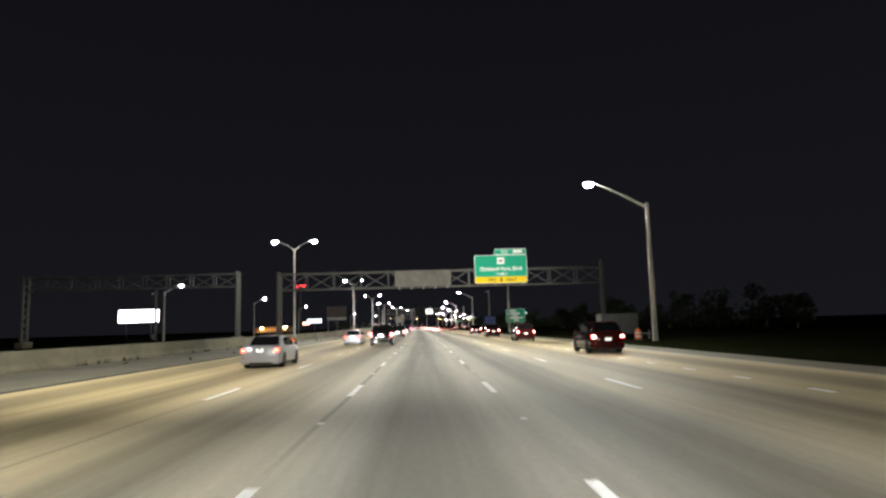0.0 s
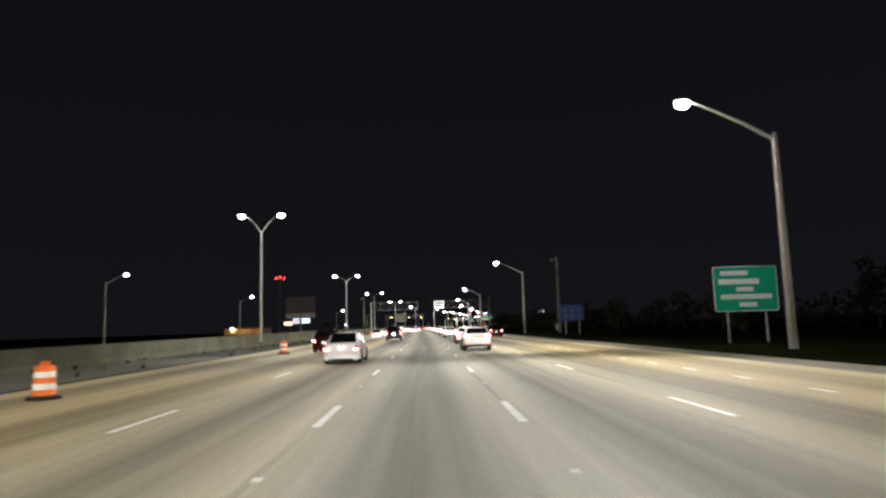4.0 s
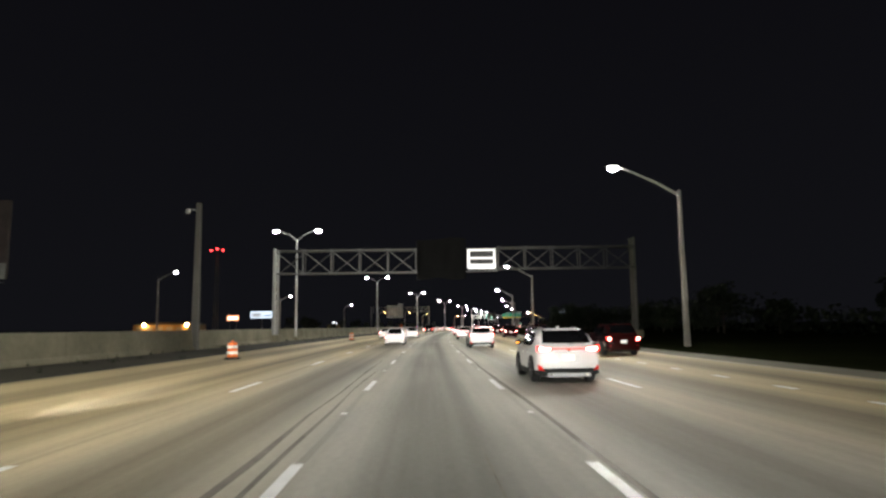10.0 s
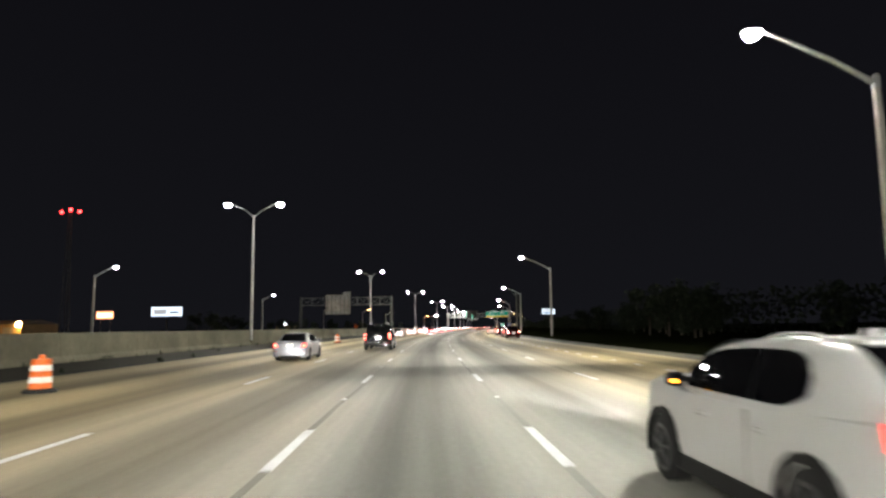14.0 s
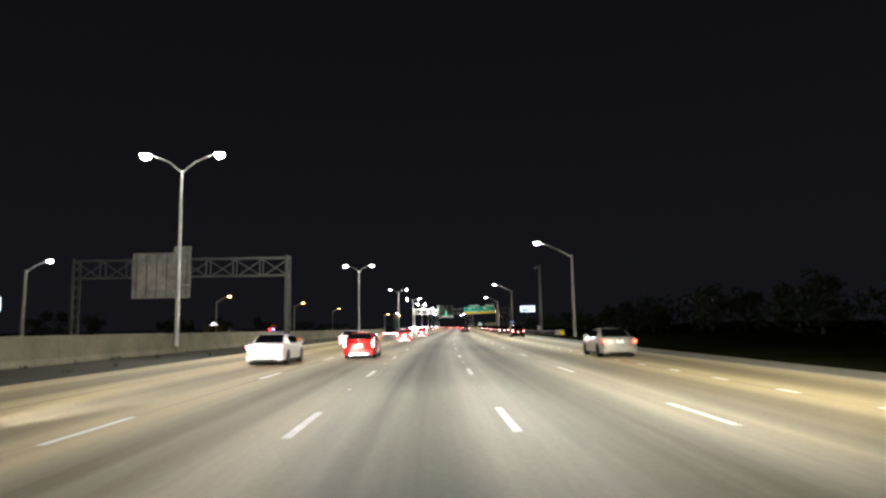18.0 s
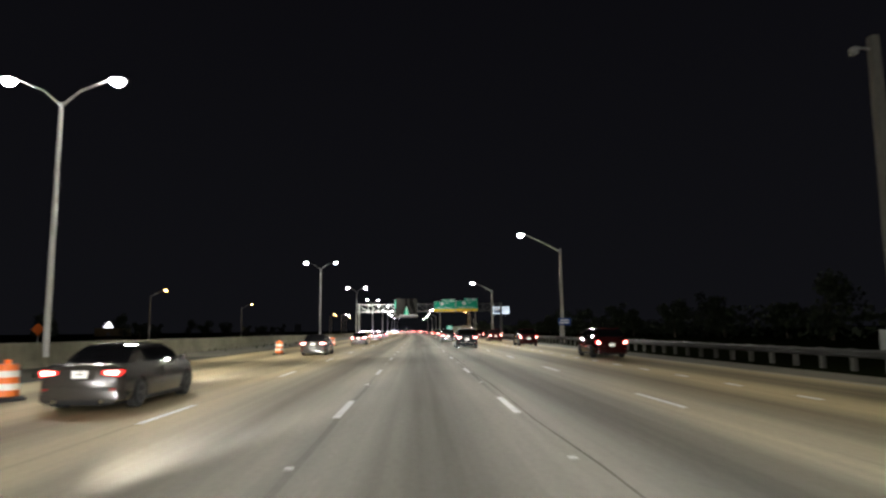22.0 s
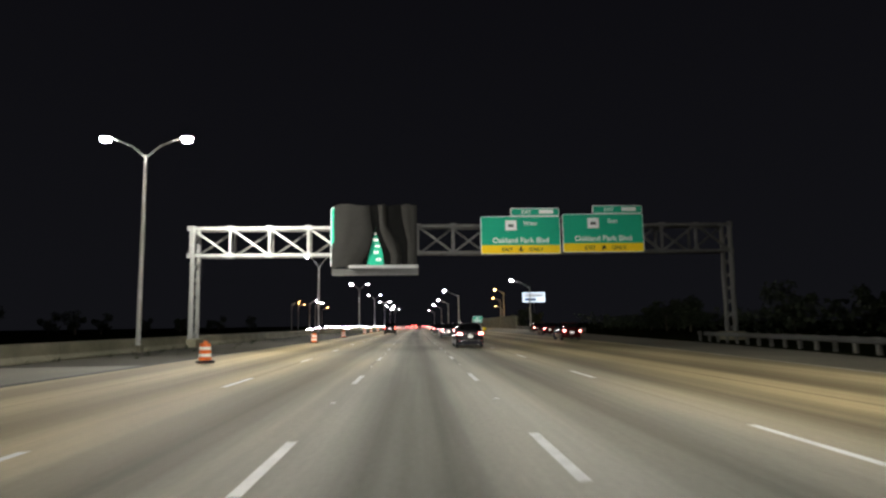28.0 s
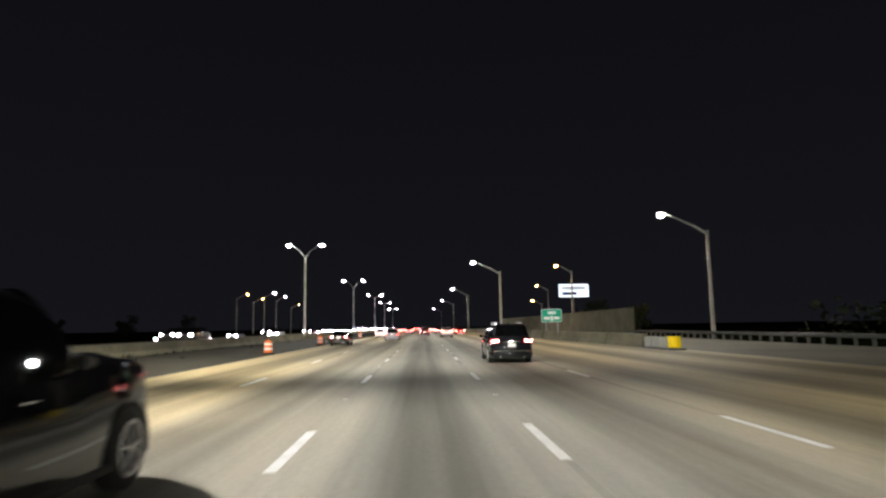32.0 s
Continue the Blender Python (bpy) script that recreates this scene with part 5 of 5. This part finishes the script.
        lenses = [((w * 0.58, tail - 0.23), (w * 0.76, tail - 0.24), (w * 0.76, tail - 0.11), (w * 0.58, tail - 0.11)), ((w * 0.775, tail - 0.24), (w * 0.94, tail - 0.24), (w * 0.95, tail - 0.12), (w * 0.775, tail - 0.11))]
    else:
        lenses = [((w * 0.52, tail - 0.22), (w * 0.90, tail - 0.27), (w * 0.95, tail - 0.16), (w * 0.90, tail - 0.13), (w * 0.52, tail - 0.15))]
    for k in (-1, 1):
        for j, lens in enumerate(lenses):
            tl = part("tail_lamp", Shape().loft([[(k * x, y, z) for x, z in lens] for y in (-0.03, 0.16)]), lit, root, "lit red tail lamp")
            mx, mz = sum(x for x, z in lens) / len(lens), sum(z for x, z in lens) / len(lens)
            part("lamp_bulb", Shape().loft([[(k * (mx + 0.7 * (x - mx)), y, mz + 0.65 * (z - mz)) for x, z in lens] for y in (-0.036, -0.031)]), BRAKE_CORE if lit is BRAKE else TAIL_CORE, tl, "glaring bulb")
        if cladding:
            part("reflector", Shape().loft([[(k * w * x, y + (0.10 if x > 0.9 else 0.0), z) for x, z in ((0.76, ride + 0.13), (0.93, ride + 0.15), (0.95, ride + 0.30), (0.86, ride + 0.27))] for y in (-0.07, 0.03)]), RED_LIT, root, "bright red corner reflector")
        else:
            part("reflector", Shape().box(*sorted((k * w * 0.66, k * w * 0.84)), -0.055, 0.05, ride + 0.27, ride + 0.31), RED_GLASS, root)
        if not plain:
            part("exhaust", Shape().tube([(k * w * 0.55, -0.07, ride + 0.03), (k * w * 0.55, 0.2, ride + 0.03)], 0.045, 8), CHROME, root)
    if kind != "sedan":
        y = c1 - 0.02
        part("high_stop_lamp", Shape().box(-0.2, 0.2, y - 0.10, y - 0.06, top(y) - 0.05, top(y) - 0.02), RED_GLASS, root)
        part("roof_spoiler", Shape().loft([[(-flank(y, zr) + 0.08, y + d, zr - 0.045 + e), (flank(y, zr) - 0.08, y + d, zr - 0.045 + e), (flank(y, zr) - 0.12, y + d, zr + 0.01 + e), (-flank(y, zr) + 0.12, y + d, zr + 0.01 + e)] for d, e in ((-0.16, -0.02), (0.25, 0.0))]), P, root)
        if not plain:
            part("roof_fin", Shape().loft([[(-0.03 * q, c1 + 0.45 - 0.02 * q + d, zr - 0.01 + h), (0.03 * q, c1 + 0.45 - 0.02 * q + d, zr - 0.01 + h), (0.02 * q, c1 + 0.62 + d, zr - 0.01 + h), (-0.02 * q, c1 + 0.62 + d, zr - 0.01 + h)] for h, q, d in ((0, 1, 0), (0.05, 0.8, -0.02), (0.08, 0.5, -0.06))]), P, root)
        part("wiper", Shape().bar((0.05, c0 + 0.04, zb + 0.11), (0.5, c0 + 0.06, zb + 0.16), 0.02, 0.02), PLASTIC, root)
    part("bumper", Shape().loft([body_ring(y, q, ride - 0.01, ride + (0.20 if cladding else 0.33), 0.6, 0.03) for y, q in ((-0.06, w * 0.78), (-0.03, w * 0.91), (0.12, w * 0.985), (0.4, w * 1.003))]), PLASTIC if cladding or kind == "pickup" else P, root, smooth=True)
    part("diffuser", Shape().box(-w * 0.68, w * 0.68, -0.062, 0.2, ride - 0.05, ride + 0.09, 0.02), STEEL if cladding else PLASTIC, root)
    zp = tail - 0.44 if kind != "sedan" else tail - 0.30
    part("plate_recess", Shape().box(-0.34, 0.34, -0.028, 0.02, zp - 0.06, zp + 0.20, 0.02), PLASTIC if colour in ("black", "navy") else P, root)
    part("number_plate", Shape().box(-0.16, 0.16, -0.045, -0.029, zp, zp + 0.155), PLATE, root, "pale number plate, plate-lamp light put in as glow")
    part("plate_mark", Shape().box(-0.10, 0.10, -0.049, -0.046, zp + 0.06, zp + 0.095), STEEL, root)
    if not plain:
        part("plate_garnish", Shape().box(-0.42, 0.42, -0.05, 0.02, zp + 0.21, zp + 0.25, 0.012), CHROME if chrome else P, root)
    if not plain:
        part("badge", Shape().tube([(0, -0.045, tail - 0.17), (0, 0.02, tail - 0.17)], 0.05, 10), CHROME, root)
    if lamps == "wedge":
        for k in (-1, 1):
            part("side_moulding", Shape().box(*sorted((k * (w - 0.01), k * (w + 0.012))), 1.35, L - 1.35, ride + 0.36, ride + 0.40, 0.005), STEEL, root)
        part("bumper_line", Shape().box(-w * 0.9, w * 0.9, -0.045, 0.06, ride + 0.335, ride + 0.35), STEEL, root)
    if colour == "red":
        part("valance", Shape().box(-w * 0.62, w * 0.62, -0.085, 0.1, ride - 0.03, ride + 0.10, 0.03), BRIGHT, root, "polished silver valance")
    if chrome:
        part("bumper_trim", Shape().box(-w * 0.8, w * 0.8, -0.075, 0.05, ride + 0.30, ride + 0.335, 0.012), CHROME, root, "chrome trim strip")
    part("underbody", Shape().box(-w * 0.8, w * 0.8, 0.3, L - 0.3, ride - 0.06, ride + 0.06), PLASTIC, root)
    return root


SUV = dict(L=4.5, W=1.84, H=1.55, deck=1.04, tail=1.10, nose=1.0, cabin=(0.12, 0.95, 2.35, 3.4), ride=0.24, wheel=0.35)
COMPACT = dict(L=4.55, W=1.85, H=1.68, deck=1.06, tail=1.10, nose=1.02, cabin=(0.10, 0.6, 2.5, 3.4), ride=0.24, wheel=0.35)
BIG = dict(L=5.3, W=2.08, H=1.95, deck=1.20, tail=1.26, nose=1.18, cabin=(0.06, 0.45, 3.0, 3.9), ride=0.30, wheel=0.41)
SEDAN = dict(L=4.75, W=1.82, H=1.44, deck=0.95, tail=1.02, nose=0.84, cabin=(0.72, 1.62, 2.7, 3.65), ride=0.19, wheel=0.33)
VAN = dict(L=5.0, W=1.97, H=1.76, deck=1.08, tail=1.16, nose=0.98, cabin=(0.06, 0.50, 3.0, 4.1), ride=0.22, wheel=0.35)
HATCH = dict(L=4.2, W=1.74, H=1.41, deck=0.98, tail=1.05, nose=0.88, cabin=(0.10, 0.85, 2.2, 3.2), ride=0.2, wheel=0.32)
FLEET = {
    "white_suv": lambda: car("suv", "white", "white crossover car with a red lamp band and black wheel arches", "car", lamps="bar", cladding=True, rails=True, **SUV),
    "black_suv": lambda: car("suv", "black", "large black sport utility car with upright red tail lamps", "car", lamps="tall", rails=True, lit=TAIL, chrome=True, **BIG),
    "dark_suv": lambda: car("suv", "dark", "dark sport utility car with bright red brake lamps", "car", lamps="corner", plain=True, **COMPACT),
    "silver_sedan": lambda: car("sedan", "silver", "silver saloon car with lit red tail lamps", "car", lamps="corner", lit=TAIL, **SEDAN),
    "white_sedan": lambda: car("sedan", "white", "white saloon car with lit red tail lamps", "car", lamps="wedge", **dict(SEDAN, H=1.52)),
    "white_sport": lambda: car("sedan", "white", "white sports saloon with slim wide red tail lamps", "car", lamps="wide", **dict(SEDAN, H=1.42, W=1.86)),
    "gold_sedan": lambda: car("sedan", "champagne", "pale champagne saloon car with lit red tail lamps", "car", lamps="corner", lit=TAIL, **SEDAN),
    "red_hatch": lambda: car("suv", "red", "bright red hatchback with lit red tail lamps", "car", lamps="tall", lit=BRAKE, **HATCH),
    "gray_sedan": lambda: car("sedan", "gray", "dark grey saloon car with lit red tail lamps", "car", lamps="wide", **SEDAN),
    "van": lambda: car("van", "navy", "dark minivan with chrome roof rails and red tail lamps", "minivan", lamps="pair", rails=True, chrome=True, **VAN),
    "pickup": lambda: car("suv", "black", "large black utility truck passing in the next lane", "truck", lamps="tall", lit=TAIL, chrome=True, **dict(BIG, L=5.6, H=2.08, nose=1.34, deck=1.32, tail=1.36, wheel=0.43)),
}
TRAFFIC = []


def drive(kind, *places):
    """Cars of one kind: each rear bumper's s and its offset from the driven lane."""
    TRAFFIC.extend((kind, s, off) for s, off in places)


drive("silver_sedan", (23.6, -7.3), (60.6, -7.2), (172.4, -8.0), (208.3, -7.6), (242.4, -7.6), (271.5, -7.8), (408, -7.1), (940, -4))
drive("dark_suv", (28.8, 9.8), (56.6, 9.9), (83.8, 9.9), (111.7, 10), (152, -7.4), (193, 9.9), (221.7, 10), (248.2, 10), (274.9, 10.1), (301.4, 10.2), (328.4, 10.3), (355.2, 10.4), (382.2, 10.5), (462.6, 10.7), (489, 10.9), (569.4, 10.7), (596.1, 10.7), (622.9, 10.7), (650, 10.7), (676.9, 10.7), (703.1, 10.9), (808, 15), (835.3, 18.8), (861.9, 22.4), (975, 0.2))
drive("black_suv", (53.9, -3.8), (87.9, -3.42), (184.6, -3.8), (422, -3.75))
drive("white_sport", (361.5, -7.35), (459, -7.5), (485.3, -7.5), (512, -7.5), (539, -7.6))
drive("white_suv", (146.8, 3.5), (163.3, 3.80), (195.2, 3.78), (225.2, 3.9), (254.8, 3.85), (285.4, 3.85), (314.5, 3.75), (346.3, 3.8), (377.3, 3.6), (955, 3.6))
drive("white_sedan", (135.6, -4), (326.0, -3.4), (360.9, -3.4), (968, -7.4))
drive("gold_sedan", (475.2, 11.0), (512.6, 9.7))
drive("red_hatch", (516.5, -3.68), (552.9, -3.7), (588.5, -3.7), (985, 7.4))
drive("gray_sedan", (571.8, -7.3), (603.2, -7.5), (634.2, -7.55), (664.4, -7.2), (695, -7.3), (729.4, -7.8), (921, -8.2))
drive("van", (645.2, 4.2), (673.3, 3.82), (704.6, 4.25), (735.0, 4.2), (793.8, 3.9), (824.4, 4.1), (853.6, 4.1), (886, 4.1))
drive("pickup", (860.2, -4.2))
built = {}
for kind, s, off in TRAFFIC:
    m = on_road(s, off)
    if kind in built:
        copy_thing(built[kind], m)
    else:
        built[kind] = FLEET[kind]()
        built[kind].matrix_world = m


def oncoming(name, label, colour, lift):
    """A vehicle seen from the front across the median; lift raises its lamps, deck and roof."""
    root = thing(name, Matrix.Identity(4), label, "car", "oncoming traffic")
    w, L = 0.9 + lift * 0.15, 4.6 + lift
    top = 1.45 + lift
    st = [(0.0, w * 0.86, 0.3, 0.8 + lift), (0.2, w * 0.98, 0.2, 0.9 + lift), (1.2, w, 0.2, 1.0 + lift), (3.2, w, 0.2, 1.0 + lift), (L - 0.3, w * 0.95, 0.2, 0.86 + lift), (L, w * 0.8, 0.3, 0.66 + lift)]
    part("body", Shape().loft([body_ring(*q) for q in st]), PAINTS[colour], root, smooth=True)
    part("glasshouse", Shape().loft([[(-0.8, 0.6, 0.97 + lift), (0.8, 0.6, 0.97 + lift), (0.8, 3.5, 0.97 + lift), (-0.8, 3.5, 0.97 + lift)], [(-0.6, 1.2, top), (0.6, 1.2, top), (0.6, 2.7, top), (-0.6, 2.7, top)]]), GLASS, root)
    for k in (-1, 1):
        part("headlamp", Shape().tube([(k * 0.6, L - 0.2, 0.78 + lift * 0.9), (k * 0.6, L, 0.78 + lift * 0.9), (k * 0.6, L + 0.05, 0.78 + lift * 0.9)], [0.13, 0.13, 0.09], 12), FAR_HEAD, root, "dazzling headlamp")
        for y in (0.9, L - 0.9):
            part("wheel", Shape().tube([(k * 0.68, y, 0.32 + lift * 0.2), (k * (w + 0.01), y, 0.32 + lift * 0.2)], 0.32 + lift * 0.2, 12), RUBBER, root)
    return root


ONCOMING = {"car": ("oncoming_car", "oncoming car with dazzling white headlamps", "silver", 0.0), "suv": ("oncoming_suv", "tall oncoming sport utility car with dazzling white headlamps", "white", 0.28),
            "truck": ("oncoming_truck", "high oncoming truck with dazzling white headlamps", "gray", 0.55)}
facing = {}
FACING = []
rnd = random.Random(11)
for lane in (-23.5, -27.1, -30.7):
    s = 918 + rnd.uniform(0, 24)
    while s < 1500:
        m = on_road(s, lane, 0, 180)
        FACING.append((s, lane))
        kind = rnd.choice(("car", "suv", "suv", "truck"))
        if kind in facing:
            copy_thing(facing[kind], m)
        else:
            facing[kind] = oncoming(*ONCOMING[kind])
            facing[kind].matrix_world = m
        s += rnd.uniform(24, 52) if s < 1000 else rnd.uniform(16, 34) if s < 1120 else rnd.uniform(34, 70)


patrol = oncoming("patrol_car", "patrol car with a red and blue light bar across the median", "white", 0.05)
patrol.matrix_world = on_road(599, -30.5, 0, 180)
part("light_bar", Shape().box(-0.55, 0.55, 1.8, 2.1, 1.50, 1.53), PLASTIC, patrol)
part("blue_light", Shape().box(-0.55, -0.02, 1.82, 2.08, 1.53, 1.66, 0.02), BLUE_FLASH, patrol, "lit blue lamp")
part("red_light", Shape().box(0.02, 0.55, 1.82, 2.08, 1.53, 1.66, 0.02), BEACON, patrol, "lit red lamp")


def distant_car(colour):
    root = thing("distant_car", Matrix.Identity(4), "distant car with glaring red tail lamps", "car", "distant traffic")
    w, L = 0.9, 4.6
    st = [(0.0, w * 0.9, 0.3, 0.95), (0.2, w * 0.98, 0.22, 1.0), (1.2, w, 0.2, 1.0), (3.2, w, 0.2, 1.0), (4.3, w * 0.95, 0.2, 0.86), (L, w * 0.8, 0.3, 0.66)]
    part("body", Shape().loft([body_ring(*q) for q in st]), PAINTS[colour], root, smooth=True)
    part("glasshouse", Shape().loft([[(-0.8, 0.4, 0.97), (0.8, 0.4, 0.97), (0.8, 3.5, 0.97), (-0.8, 3.5, 0.97)], [(-0.6, 1.1, 1.5), (0.6, 1.1, 1.5), (0.6, 2.7, 1.5), (-0.6, 2.7, 1.5)]]), GLASS, root)
    for k in (-1, 1):
        part("tail_lamp", Shape().box(k * 0.66 - 0.16, k * 0.66 + 0.16, -0.03, 0.1, 0.72, 0.9, 0.03), FAR_TAIL, root, "glaring red lamp")
        for y in (0.9, 3.7):
            part("wheel", Shape().tube([(k * 0.68, y, 0.32), (k * 0.91, y, 0.32)], 0.32, 12), RUBBER, root)
    return root


far_models = {}
rnd = random.Random(31)
for lane in (-7.4, -3.7, 0.0, 3.7, 7.4):
    s = 1000 + rnd.uniform(0, 25)
    while s < 1560:
        colour = rnd.choice(("white", "silver", "gray"))
        if colour in far_models:
            copy_thing(far_models[colour], on_road(s, lane))
        else:
            far_models[colour] = distant_car(colour)
            far_models[colour].matrix_world = on_road(s, lane)
        s += rnd.uniform(34, 84)

# low beams of the cars that drive ahead of the camera
for kind, s, off in TRAFFIC:
    if abs(off) < 8.6 and s < 930 or kind == "gold_sedan" or off > 14:
        length = {"pickup": 5.7, "black_suv": 5.3, "van": 5.1, "red_hatch": 4.3}.get(kind, 4.85)
        spot("low_beam", at(s + length, off, 0.75), at(s + length + 36, off, 0.0), BEAM_W * (0.5 if s > 850 and off > 14 else 0.2 if off > 14 else 0.3 if kind == "pickup" else 0.15 if kind == "van" and s > 780 else 1.0), BEAM, 27, 1.0, 0.12)
# headlights of the oncoming cars
for s, off in sorted(FACING)[:4]:
    spot("oncoming_beam", at(s - 5.3, off, 0.8), at(s - 45, off, 0.3), BEAM_W * 0.4, BEAM, 44, 1.0, 0.15)
